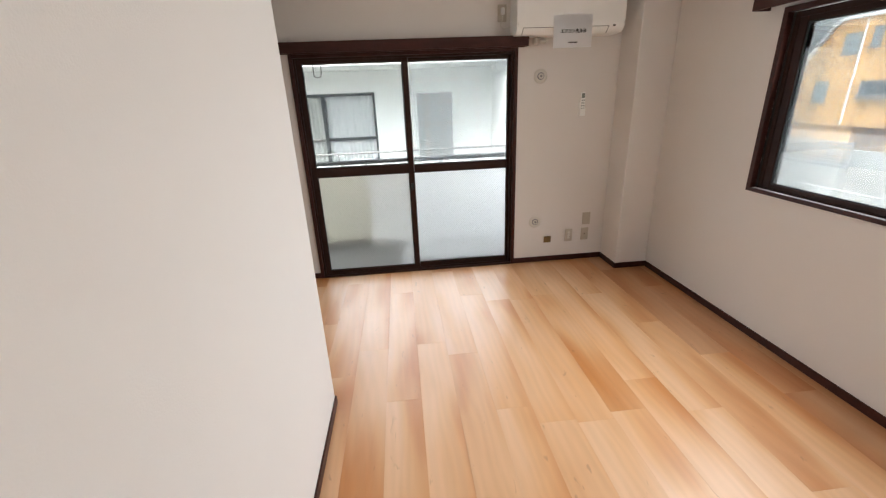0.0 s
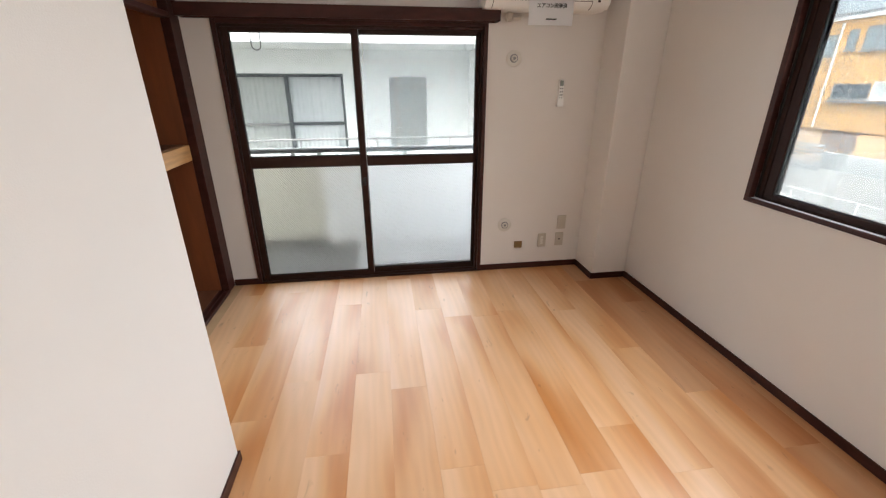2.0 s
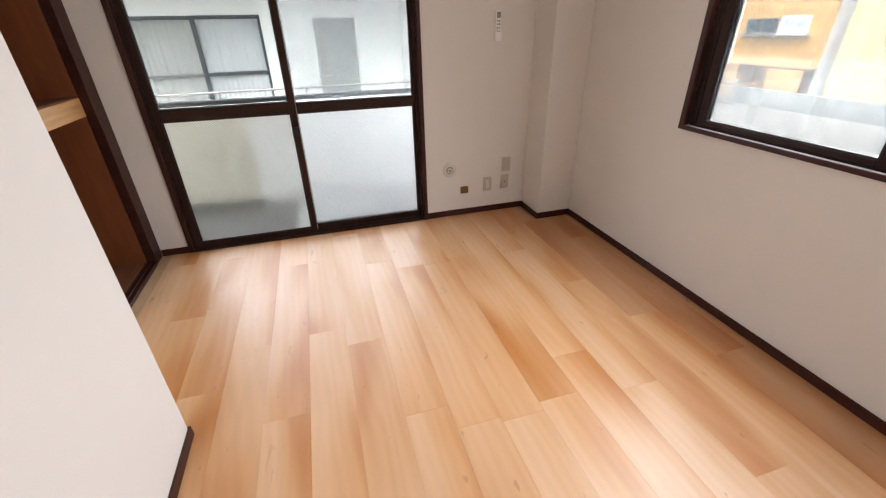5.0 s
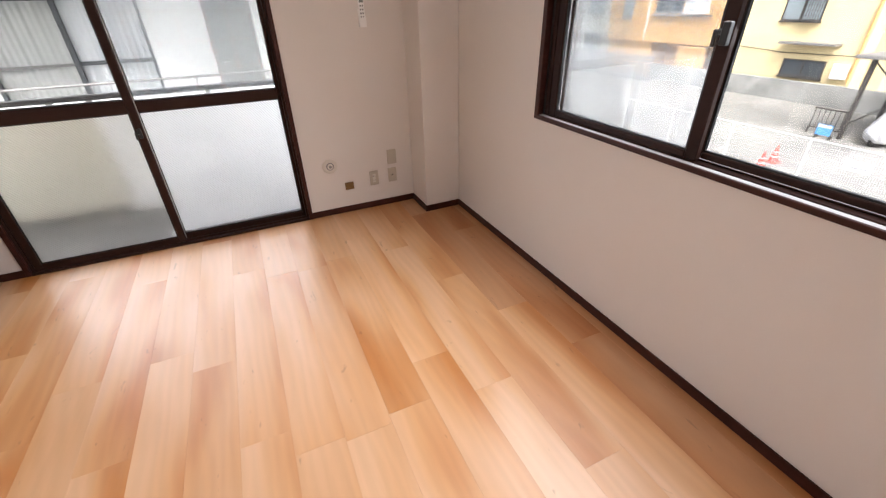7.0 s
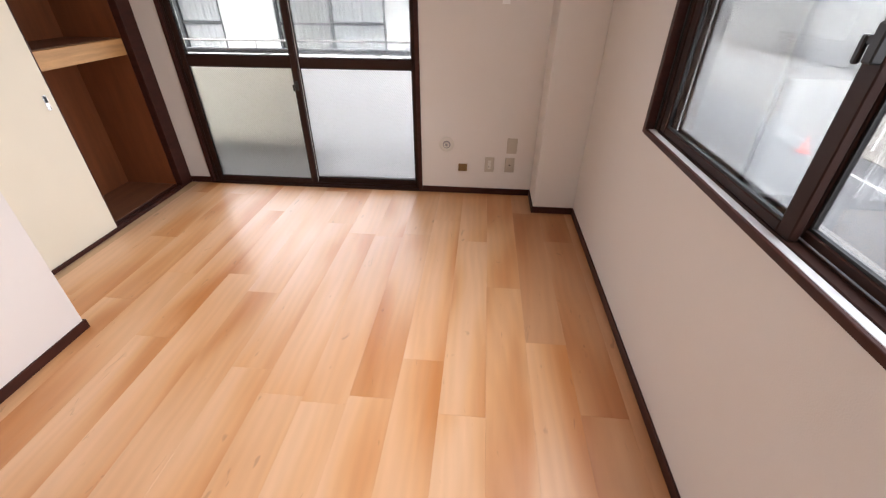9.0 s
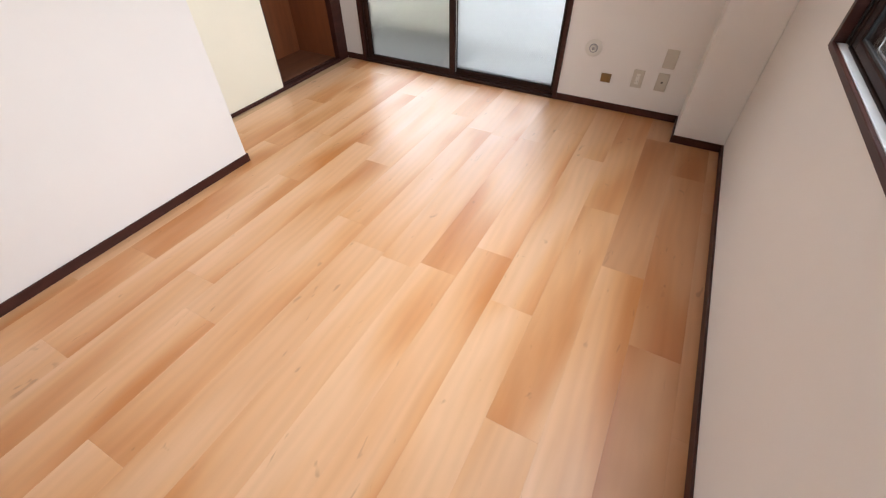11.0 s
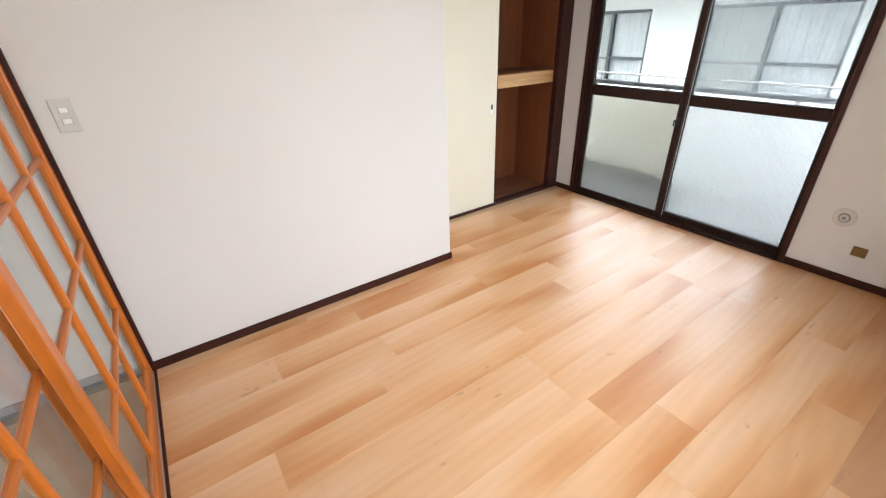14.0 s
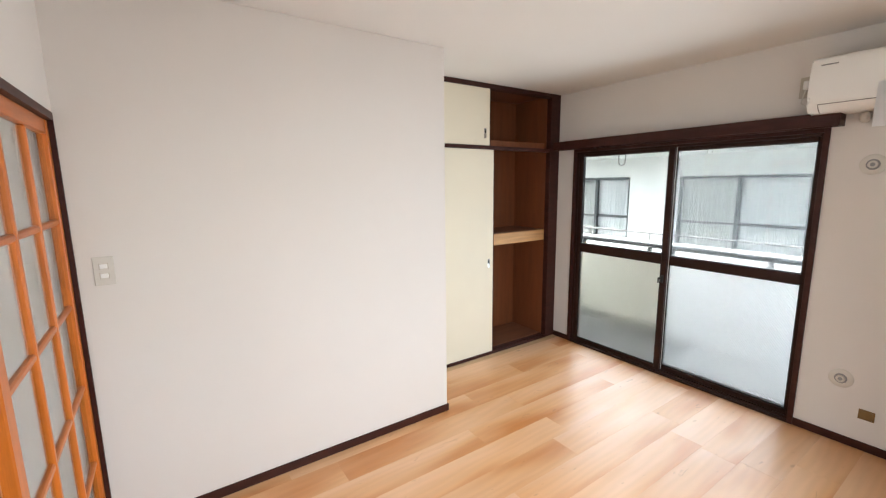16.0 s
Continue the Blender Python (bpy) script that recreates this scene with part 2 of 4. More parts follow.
M_BEAM = material("knotty_pine", (0.62, 0.34, 0.13), 0.5, vary=0.12, scale=3, stretch=(12, 1.0, 12), fine=0.12)
M_WHITEP = material("white_plastic", (0.87, 0.865, 0.85), 0.35, vary=0.01)
M_OLDP = material("aged_plastic", (0.52, 0.47, 0.40), 0.4, vary=0.02)
M_OLDP2 = material("pale_aged_plastic", (0.66, 0.63, 0.58), 0.4, vary=0.02)
M_BRASS = material("tarnished_brass", (0.28, 0.19, 0.09), 0.35, metal=0.7, vary=0.08, scale=30)
M_CHROME = material("chrome", (0.7, 0.7, 0.7), 0.15, metal=1.0, vary=0.02)
M_PAPER = material("white_paper", (0.95, 0.95, 0.97), 0.7, vary=0.01)
M_INK = material("black_ink", (0.02, 0.02, 0.02), 0.7)
M_LCD = material("grey_display", (0.20, 0.23, 0.21), 0.3)
M_GREY = material("grey_vinyl", (0.30, 0.30, 0.31), 0.5)
M_KFLOOR = material("beige_cushion_floor", (0.40, 0.33, 0.26), 0.45, vary=0.06, scale=5)
M_PARA = material("balcony_white_paint", (0.78, 0.78, 0.765), 0.7, vary=0.04, scale=1.5)
M_PARAC = material("balcony_cream_board", (0.58, 0.55, 0.46), 0.7, vary=0.04, scale=1.5)
M_CONC = material("concrete", (0.35, 0.34, 0.32), 0.9, vary=0.22, scale=1.2, fine=0.2, bump=0.4, bump_scale=40)
M_CONCD = material("dark_concrete", (0.15, 0.143, 0.128), 0.85, vary=0.15, scale=2, fine=0.1)
M_RAIL = material("grey_aluminium_rail", (0.20, 0.19, 0.185), 0.5, metal=0.0, vary=0.05)
M_ASPH = material("asphalt", (0.155, 0.157, 0.165), 0.9, vary=0.12, scale=0.5, fine=0.2, bump=0.4, bump_scale=60)
M_GRAV = material("gravel", (0.265, 0.248, 0.228), 0.95, vary=0.17, scale=0.55, fine=0.5, bump=0.6, bump_scale=25)
M_PAINT = material("white_road_paint", (0.75, 0.75, 0.74), 0.8, vary=0.06, scale=4)
M_WIRE = material("white_fence_coating", (0.5, 0.51, 0.51), 0.5, vary=0.02)
M_CONE = material("red_cone_plastic", (0.75, 0.08, 0.06), 0.5, vary=0.05)
M_CREAMW = material("cream_render", (0.72, 0.58, 0.33), 0.85, vary=0.04, scale=0.7, fine=0.06)
M_ORANGE = material("orange_render", (0.62, 0.35, 0.12), 0.85, vary=0.06, scale=0.7, fine=0.06)
M_PALE = material("pale_render", (0.52, 0.52, 0.50), 0.85, vary=0.06, scale=0.7)
M_ROOF = material("grey_roof", (0.20, 0.20, 0.21), 0.7, vary=0.1)
M_FASCIA = material("white_fascia", (0.78, 0.78, 0.76), 0.6, vary=0.03)
M_DARKW = material("dark_window_glass", (0.06, 0.07, 0.08), 0.12, vary=0.1, scale=1.0, spec=0.8)
M_PALEW = material("pale_window_glass", (0.30, 0.34, 0.36), 0.12, vary=0.1, scale=1.0, spec=0.8)
M_STEEL = material("dark_painted_steel", (0.07, 0.06, 0.055), 0.5, vary=0.1)
M_FACADE = material("white_facade", (0.76, 0.76, 0.74), 0.85, vary=0.03, scale=0.6, fine=0.03)
M_DOORG = material("grey_steel_door", (0.26, 0.26, 0.255), 0.5, vary=0.03)
M_CURT = material("white_curtain", (0.88, 0.89, 0.89), 0.9, vary=0.03, scale=2.2, stretch=(14, 1, 0.25))
M_CURTD = material("grey_curtain", (0.70, 0.70, 0.67), 0.9, vary=0.04, scale=2.2, stretch=(14, 1, 0.25))
M_WFRAME = material("dark_window_frame", (0.06, 0.065, 0.07), 0.4, vary=0.05)
M_TARP = material("grey_cover_cloth", (0.50, 0.50, 0.51), 0.7, vary=0.15, scale=4)
M_BLUE = material("blue_sign_paint", (0.10, 0.30, 0.62), 0.5, vary=0.05)
M_SLAT = material("grey_corrugated_sheet", (0.24, 0.235, 0.235), 0.6, vary=0.06)
M_CORD = material("yellowed_cord", (0.55, 0.47, 0.28), 0.8)


# ---- building helpers ----
def box(bm, x0, x1, y0, y1, z0, z1):
    v = [bm.verts.new((x, y, z)) for x in sorted((x0, x1)) for y in sorted((y0, y1)) for z in sorted((z0, z1))]
    for a in ((0, 1, 3, 2), (4, 6, 7, 5), (0, 4, 5, 1), (2, 3, 7, 6), (0, 2, 6, 4), (1, 5, 7, 3)):
        bm.faces.new([v[i] for i in a])


def solid(boxes, soft=0.0):
    bm = bmesh.new()
    for b in boxes:
        box(bm, *b)
    if soft:
        bmesh.ops.bevel(bm, geom=bm.edges[:], offset=soft, segments=1, affect="EDGES")
    return bm


def tube(bm, points, r, sides=8):
    """A round bar along a line of points."""
    pts = [Vector(p) for p in points]
    rings = []
    for i, p in enumerate(pts):
        d = (pts[min(i + 1, len(pts) - 1)] - pts[max(i - 1, 0)]).normalized()
        u = d.cross(Vector((0, 0, 1)) if abs(d.z) < 0.9 else Vector((1, 0, 0))).normalized()
        w = d.cross(u)
        rings.append([bm.verts.new(p + r * (math.cos(a) * u + math.sin(a) * w)) for a in [2 * math.pi * k / sides for k in range(sides)]])
    for a, b in zip(rings, rings[1:]):
        for k in range(sides):
            bm.faces.new((a[k], a[(k + 1) % sides], b[(k + 1) % sides], b[k]))
    bm.faces.new(rings[0][::-1])
    bm.faces.new(rings[-1])


def lathe(bm, centre, axis, profile, sides=32):
    """A turned shape: profile of (radius, height along the axis)."""
    c, ax = Vector(centre), Vector(axis).normalized()
    u = ax.cross(Vector((0, 0, 1)) if abs(ax.z) < 0.9 else Vector((1, 0, 0))).normalized()
    w = ax.cross(u)
    rings = [[bm.verts.new(c + ax * h + r * (math.cos(2 * math.pi * k / sides) * u + math.sin(2 * math.pi * k / sides) * w)) for k in range(sides)]
             for r, h in profile]
    for a, b in zip(rings, rings[1:]):
        for k in range(sides):
            bm.faces.new((a[k], a[(k + 1) % sides], b[(k + 1) % sides], b[k]))
    bm.faces.new(rings[0][::-1])
    bm.faces.new(rings[-1])


def mesh_of(name, bm, mat, smooth=False):
    bmesh.ops.recalc_face_normals(bm, faces=bm.faces[:])
    me = bpy.data.meshes.new(name)
    bm.to_mesh(me)
    bm.free()
    me.materials.append(mat)
    if smooth:
        me.shade_smooth()
        me.set_sharp_from_angle(angle=radians(40))
    return me


def part(name, bm, mat, parent, label="", smooth=False):
    ob = new(name, mesh_of(name, bm, mat, smooth))
    if parent:
        ob.parent = parent
        ob.matrix_parent_inverse = Matrix.Translation(parent_place(parent)).inverted()
    if label:
        tagged(ob, label)
    return ob


PLACE = {}


def parent_place(ob):
    return Vector(PLACE.get(ob.name, (0, 0, 0)))


def thing(name, place, label, category, group="", kind=""):
    """An Empty at the base of a thing; its parts are modelled in the place's own metres."""
    ob = new(name)
    ob.location = place
    ob.empty_display_size = 0.05
    PLACE[ob.name] = place
    return tagged(ob, label, category, group, kind)


def structure(name, bm, mat, label, category):
    return tagged(part(name, bm, mat, None), label, category, kind="structure")


H = 2.375      # ceiling
XL, XC = -2.575, -3.12      # long wall, cupboard front
YD = -3.545    # front of the glazed doors' frame
GROUND = -2.9

# ---- room shell ----
structure("wall_window", solid([(-3.72, -2.93, 0, 0.16, -0.15, H + 0.1), (-1.165, 0.0, 0, 0.16, -0.15, H + 0.1), (-2.93, -1.165, 0, 0.16, 1.86, H + 0.1),
                                (-2.93, -1.165, 0.0, 0.16, -0.15, -0.002)]),
          M_WALL, "white papered wall with a balcony door", "wall")
# The opening at y -5.6 to -4.4 is unseen, cut for added light.
structure("wall_street", solid([(0, 0.18, -1.235, 0.16, -0.15, H + 0.1), (0, 0.18, -4.4, -3.04, -0.15, H + 0.1), (0, 0.18, -6.72, -5.6, -0.15, H + 0.1), (0, 0.18, -5.6, -4.4, -0.15, 0.95), (0, 0.18, -5.6, -4.4, 1.95, H + 0.1), (0, 0.18, -3.04, -1.235, -0.15, 0.915),
                                (0, 0.18, -3.04, -1.235, 1.885, H + 0.1)]),
          M_WALL, "white papered wall with a street window", "wall")
structure("pillar", solid([(-0.29, 0, -0.29, 0, 0, H)], 0.004), M_WALL, "white papered square pillar in the corner", "pillar")
structure("wall_long", solid([(XL - 0.12, XL, -3.66, -1.725, 0, H)], 0.002), M_WALL, "white papered partition wall", "wall")
structure("wall_return", solid([(-3.72, XL - 0.12, -1.845, -1.725, 0, H)]), M_WALL, "white papered wall beside the cupboard", "wall")
structure("wall_cupboard_back", solid([(-3.72, -3.605, -1.725, 0, -0.1, H)]), M_WALL, "plain wall behind the cupboard", "wall")
structure("wall_doors", solid([(XL, 0, -3.66, YD, 1.846, H), (-0.74, 0, -3.66, YD, 0, 1.846)]), M_WALL, "white papered wall over the glazed doors", "wall")
structure("ceiling", solid([(-3.72, 0.0, -6.6, 0.0, H, H + 0.1)]), M_CEIL, "white papered ceiling", "ceiling")

# the room behind the glazed doors
structure("wall_kitchen", solid([(XL - 0.17, XL - 0.05, -6.6, -3.66, 0, H), (XL - 0.17, 0, -6.72, -6.6, 0, H)]), M_WALL, "plain white wall of the next room", "wall")
structure("floor_kitchen", solid([(XL - 0.2, 0, -6.7, -3.655, -0.12, -0.001)]), M_KFLOOR, "beige cushion floor of the next room", "floor")
structure("baseboard_kitchen", solid([(XL - 0.05, XL - 0.042, -6.6, -3.66, 0, 0.06), (XL - 0.05, 0, -6.6, -6.592, 0, 0.06)]), M_GREY, "grey vinyl skirting", "baseboard")

# baseboards
BH, BT = 0.05, 0.009
for nm, b in (("baseboard_window_a", (-1.145, -0.29, -BT, 0, 0, BH)), ("baseboard_window_b", (-3.115, -2.938, -BT, 0, 0, BH)),
              ("baseboard_pillar_a", (-0.29 - BT, -0.29, -0.29 - BT, -BT, 0, BH)), ("baseboard_pillar_b", (-0.29, -BT, -0.29 - BT, -0.29, 0, BH)),
              ("baseboard_street", (-BT, 0, -3.53, -0.29, 0, BH)), ("baseboard_long", (XL, XL + BT, YD, -1.725, 0, BH)),
              ("baseboard_return", (XC, XL + BT, -1.725, -1.725 + BT, 0, BH))):
    structure(nm, solid([b], 0.0015), M_TRIM, "dark brown wooden skirting board", "baseboard")


# ---- balcony door ----
def sash(window, name, axis, at, depth, a0, a1, z0, z1, stile, rail_low, rail_top, mid=None, lower=None, upper=None):
    """One sliding leaf along x or y. at: its room-side face; a0..a1: its width; the panes are parts of it."""
    def b(p0, p1, q0, q1, d0=0.0, d1=1.0):
        lo, hi = at + depth * d0, at + depth * d1
        return (p0, p1, lo, hi, q0, q1) if axis == "x" else (lo, hi, p0, p1, q0, q1)
    bars = [b(a0, a0 + stile, z0, z1), b(a1 - stile, a1, z0, z1), b(a0 + stile, a1 - stile, z0, z0 + rail_low), b(a0 + stile, a1 - stile, z1 - rail_top, z1)]
    if mid:
        bars.append(b(a0 + stile, a1 - stile, mid[0], mid[1]))
    leaf = part(name, solid(bars, 0.003), M_ALU, window, "dark bronze aluminium sliding leaf")
    def pane(nm, q0, q1, mat, label):
        ob = part(nm, solid([b(a0 + stile - 0.004, a1 - stile + 0.004, q0 - 0.004, q1 + 0.004, 0.42, 0.58)]), mat, leaf, label)
        ob.visible_shadow = False
        e = 0.007
        part("gasket", solid([b(a0 + stile, a0 + stile + e, q0, q1, 0.25, 0.75), b(a1 - stile - e, a1 - stile, q0, q1, 0.25, 0.75),
                              b(a0 + stile + e, a1 - stile - e, q0, q0 + e, 0.25, 0.75), b(a0 + stile + e, a1 - stile - e, q1 - e, q1, 0.25, 0.75)]),
             M_BLACK, leaf, "black rubber gasket")
    if mid:
        pane("pane", z0 + rail_low, mid[0], lower, "frosted lower glass pane")
        pane("pane", mid[1], z1 - rail_top, upper, "clear upper glass pane")
    else:
        pane("pane", z0 + rail_low, z1 - rail_top, upper, "clear glass pane")
    return leaf


window_1 = thing("window_1", (-2.05, 0.05, 0), "two-leaf bronze aluminium balcony door with frosted lower panes", "balcony door", kind="structure")
# The last board covers the wall strip inside the curtain box to darken it.
part("casing", solid([(-2.938, -2.91, -0.014, 0.012, 0, 1.857), (-1.174, -1.145, -0.014, 0.012, 0, 1.857), (-2.91, -1.174, -0.014, 0.012, 1.832, 1.857), (-3.085, -1.105, -0.016, -0.001, 1.858, 1.896)], 0.002), M_TRIM, window_1,
     "dark stained wooden casing")
part("frame", solid([(-2.928, -2.897, 0.0125, 0.12, 0, 1.858), (-1.19, -1.167, 0.0125, 0.12, 0, 1.858), (-2.897, -1.19, 0.0125, 0.12, 1.815, 1.858),
                     (-2.897, -1.19, 0.0125, 0.12, 0, 0.018), (-2.897, -1.19, 0.0125, 0.017, 0.018, 0.03), (-2.897, -1.19, 0.052, 0.056, 0.018, 0.03),
                     (-2.897, -1.19, 0.09, 0.095, 0.018, 0.03), (-2.921, -1.175, -0.012, 0.012, 0.0, 0.016)], 0.0012), M_ALU, window_1)
sash(window_1, "sash", "x", 0.019, 0.03, -2.895, -2.032, 0.02, 1.825, 0.042, 0.034, 0.034, (0.912, 0.985), M_FROST, M_CLEAR)
sash(window_1, "sash", "x", 0.058, 0.03, -2.07, -1.172, 0.02, 1.825, 0.036, 0.034, 0.034, (0.905, 0.968), M_FROST, M_CLEAR)
part("pale_strip", solid([(-2.0335, -2.0295, 0.052, 0.057, 0.022, 1.823)], 0.001), M_SILL, window_1, "thin pale strip along the meeting stile")
lock = part("crescent_lock", solid([(-2.064, -2.044, 0.003, 0.0195, 0.76, 0.82), (-2.076, -2.051, -0.001, 0.01, 0.785, 0.80), (-2.081, -2.071, -0.005, 0.007, 0.755, 0.80)], 0.003),
            M_BLACK, window_1, "black crescent lock")
scr = part("screen_frame", solid([(-2.085, -2.06, 0.123, 0.138, 0.02, 1.815), (-1.19, -1.168, 0.123, 0.138, 0.02, 1.815), (-2.06, -1.19, 0.123, 0.138, 0.02, 0.045),
                                  (-2.06, -1.19, 0.123, 0.138, 1.795, 1.815)], 0.001), M_ALU, window_1, "dark insect screen frame")
net = part("screen_net", solid([(-2.061, -1.189, 0.130, 0.1305, 0.044, 1.796)]), M_SCREEN, scr, "fine grey insect net")
net.visible_shadow = False

curtain_box = thing("curtain_box", (-2.1, 0, 1.858), "dark stained wooden curtain box over the balcony door", "curtain box", "curtain boxes")
part("front_board", solid([(-3.10, -1.09, -0.112, -0.098, 1.858, 1.932)], 0.002), M_TRIM, curtain_box)
part("top_board", solid([(-3.10, -1.09, -0.098, 0, 1.920, 1.932)], 0.001), M_TRIM, curtain_box)
part("end_board", solid([(-1.104, -1.09, -0.098, 0, 1.858, 1.919)], 0.001), M_TRIM, curtain_box)
part("end_board", solid([(-3.10, -3.086, -0.098, 0, 1.858, 1.919)], 0.001), M_TRIM, curtain_box)
part("curtain_rail", solid([(-3.08, -1.11, -0.06, -0.045, 1.897, 1.919)], 0.001), M_SILL, curtain_box, "aluminium curtain rail")

# ---- street window ----
window_2 = thing("window_2", (0.06, -2.13, 0.9), "two-leaf bronze aluminium sliding window in a dark casing", "window", kind="structure")
part("casing", solid([(-0.012, 0.024, -1.247, -1.216, 0.895, 1.894), (-0.012, 0.024, -3.065, -3.038, 0.895, 1.894), (-0.012, 0.024, -3.038, -1.247, 1.866, 1.894),
                      (-0.014, -0.001, -3.038, -1.247, 0.895, 0.917)], 0.002), M_TRIM, window_2, "dark stained wooden casing")
part("frame", solid([(0.026, 0.098, -1.284, -1.249, 0.917, 1.865), (0.026, 0.098, -3.036, -3.002, 0.917, 1.865), (0.026, 0.098, -3.002, -1.284, 1.835, 1.865),
                     (0.0255, 0.098, -3.002, -1.284, 0.895, 0.921), (0.056, 0.059, -3.002, -1.284, 0.921, 0.928)], 0.0015), M_ALU, window_2)
part("jamb_groove", solid([(0.020, 0.0255, -1.262, -1.2485, 0.9195, 1.865)], 0.001), M_BLACK, window_2, "dark groove beside the sash")
part("sill_track", solid([(0.0, 0.025, -3.037, -1.249, 0.895, 0.9165)], 0.001), M_SILL, window_2, "bare aluminium sill strip")
sash(window_2, "sash", "y", 0.030, 0.024, -2.150, -1.286, 0.9215, 1.838, 0.048, 0.028, 0.03, None, None, M_CLEAR_STREET)
sash(window_2, "sash", "y", 0.061, 0.024, -3.0, -2.105, 0.9285, 1.838, 0.040, 0.024, 0.03, None, None, M_CLEAR_STREET)
part("crescent_lock", solid([(0.008, 0.0305, -2.148, -2.122, 1.305, 1.375), (0.014, 0.024, -2.13, -2.100, 1.335, 1.352), (0.010, 0.022, -2.108, -2.094, 1.30, 1.352)], 0.003),
     M_BLACK, window_2, "black crescent lock")
scr = part("screen_frame", solid([(0.102, 0.114, -1.3, -1.285, 0.922, 1.835), (0.102, 0.114, -2.115, -2.1, 0.93, 1.835), (0.102, 0.114, -2.1, -1.3, 0.922, 0.935),
                                  (0.102, 0.114, -2.1, -1.3, 1.82, 1.835)], 0.001), M_ALU, window_2, "dark insect screen frame")
net = part("screen_net", solid([(0.108, 0.1085, -2.101, -1.299, 0.934, 1.821)]), M_SCREEN, scr, "fine grey insect net")
net.visible_shadow = False

curtain_box_b = thing("curtain_box", (0, -2.13, 1.895), "dark stained wooden curtain box over the street window", "curtain box", "curtain boxes")
part("front_board", solid([(-0.104, -0.09, -3.17, -1.10, 1.895, 1.972)], 0.002), M_TRIM, curtain_box_b)
part("top_board", solid([(-0.09, 0, -3.17, -1.10, 1.960, 1.972)], 0.001), M_TRIM, curtain_box_b)
part("end_board", solid([(-0.09, 0, -1.114, -1.10, 1.895, 1.959)], 0.001), M_TRIM, curtain_box_b)
part("end_board", solid([(-0.09, 0, -3.17, -3.156, 1.895, 1.959)], 0.001), M_TRIM, curtain_box_b)

# ---- glazed sliding doors ----
door_frame = thing("door_frame", (-1.66, YD, 0), "dark stained frame of the glazed sliding doors", "door frame", kind="structure")
part("jamb", solid([(XL, XL + 0.012, -3.592, YD + 0.002, 0.0, 1.845)], 0.001), M_TRIM, door_frame)
part("jamb", solid([(-0.756, -0.74, -3.655, YD + 0.002, 0.0, 1.845)], 0.001), M_TRIM, door_frame)
part("head", solid([(XL + 0.012, -0.756, -3.655, YD + 0.002, 1.815, 1.845)], 0.001), M_TRIM, door_frame)
part("threshold", solid([(XL + 0.012, -0.756, -3.556, YD + 0.001, 0, 0.005)], 0.001), M_TRIM, door_frame)
part("track", solid([(XL + 0.016, -0.756, -3.655, -3.557, -0.002, 0.004)], 0.0), M_KFLOOR, door_frame, "pale worn door track")


def glazed_door(x0, x1, front, label):
    """A varnished door of three columns and five rows of panes."""
    z0, z1, st, back = 0.008, 1.814, 0.056, front - 0.032
    d = thing("sliding_door", ((x0 + x1) / 2, front - 0.016, z0), label, "door", "glazed sliding doors")
    sw = 0.034
    for a, b in ((x0, x0 + sw), (x1 - st, x1)):
        part("stile", solid([(a, b, back, front, z0, z1)], 0.004), M_PINE, d)
    part("top_rail", solid([(x0 + sw, x1 - st, back + 0.002, front - 0.002, 1.76, z1)], 0.003), M_PINE_H, d)
    part("bottom_rail", solid([(x0 + sw, x1 - st, back + 0.002, front - 0.002, z0, 0.072)], 0.003), M_PINE_H, d)
    w = (x1 - x0 - st - sw) / 3
    xs = [x0 + sw + w * k for k in range(4)]
    zs = [0.072, 0.41, 0.75, 1.09, 1.43, 1.76]
    hw = 0.011
    for x in xs[1:3]:
        part("muntin", solid([(x - hw, x + hw, back + 0.005, front - 0.005, 0.072, 1.76)], 0.005), M_PINE, d)
    for z in zs[1:5]:
        for a, b in zip(xs, xs[1:]):
            part("glazing_bar", solid([(a + (hw if a != xs[0] else 0), b - (hw if b != xs[3] else 0), back + 0.006, front - 0.006, z - hw, z + hw)], 0.005), M_PINE_H, d)
    for i in range(3):
        for j in range(5):
            p = part("pane", solid([(xs[i] + 0.004, xs[i + 1] - 0.004, front - 0.018, front - 0.014, zs[j] + 0.004, zs[j + 1] - 0.004)]), M_DOORGLASS, d)
            p.visible_shadow = False
    return d


glazed_door(-2.562, -1.618, -3.560, "orange-varnished pine sliding door with clear panes, closed against the wall")
glazed_door(-1.70, -0.76, -3.597, "orange-varnished pine sliding door with clear panes, on the rear track")

# ---- cupboard ----
closet = thing("cupboard", (XC - 0.2, -0.86, 0), "built-in cupboard with cream doors, half open on bare brown plywood", "cupboard")
part("post", solid([(-3.175, XC, -0.125, 0, 0, H)], 0.002), M_TRIM, closet, "dark stained post")
part("top_rail", solid([(-3.19, XC, -1.725, -0.125, 2.338, H)], 0.002), M_TRIM, closet)
part("middle_rail", solid([(-3.19, XC, -1.725, -0.125, 1.843, 1.873)], 0.002), M_TRIM, closet)
part("sill", solid([(-3.19, XC + 0.004, -1.725, -0.125, 0, 0.02), (-3.126, XC + 0.004, -1.725, -0.125, 0.02, 0.026), (-3.156, -3.151, -1.725, -0.125, 0.02, 0.026),
                    (-3.19, -3.183, -1.725, -0.125, 0.02, 0.026)], 0.001), M_TRIM, closet, "grooved dark sill")
part("floor_board", solid([(-3.604, -3.191, -1.725, -0.012, 0, 0.03)]), M_PLYF, closet)
part("back_board", solid([(-3.604, -3.594, -1.725, -0.012, 0.03, H)]), M_PLY, closet)
part("side_board", solid([(-3.594, -3.176, -0.126, -0.012, 0.03, H)]), M_PLY, closet)
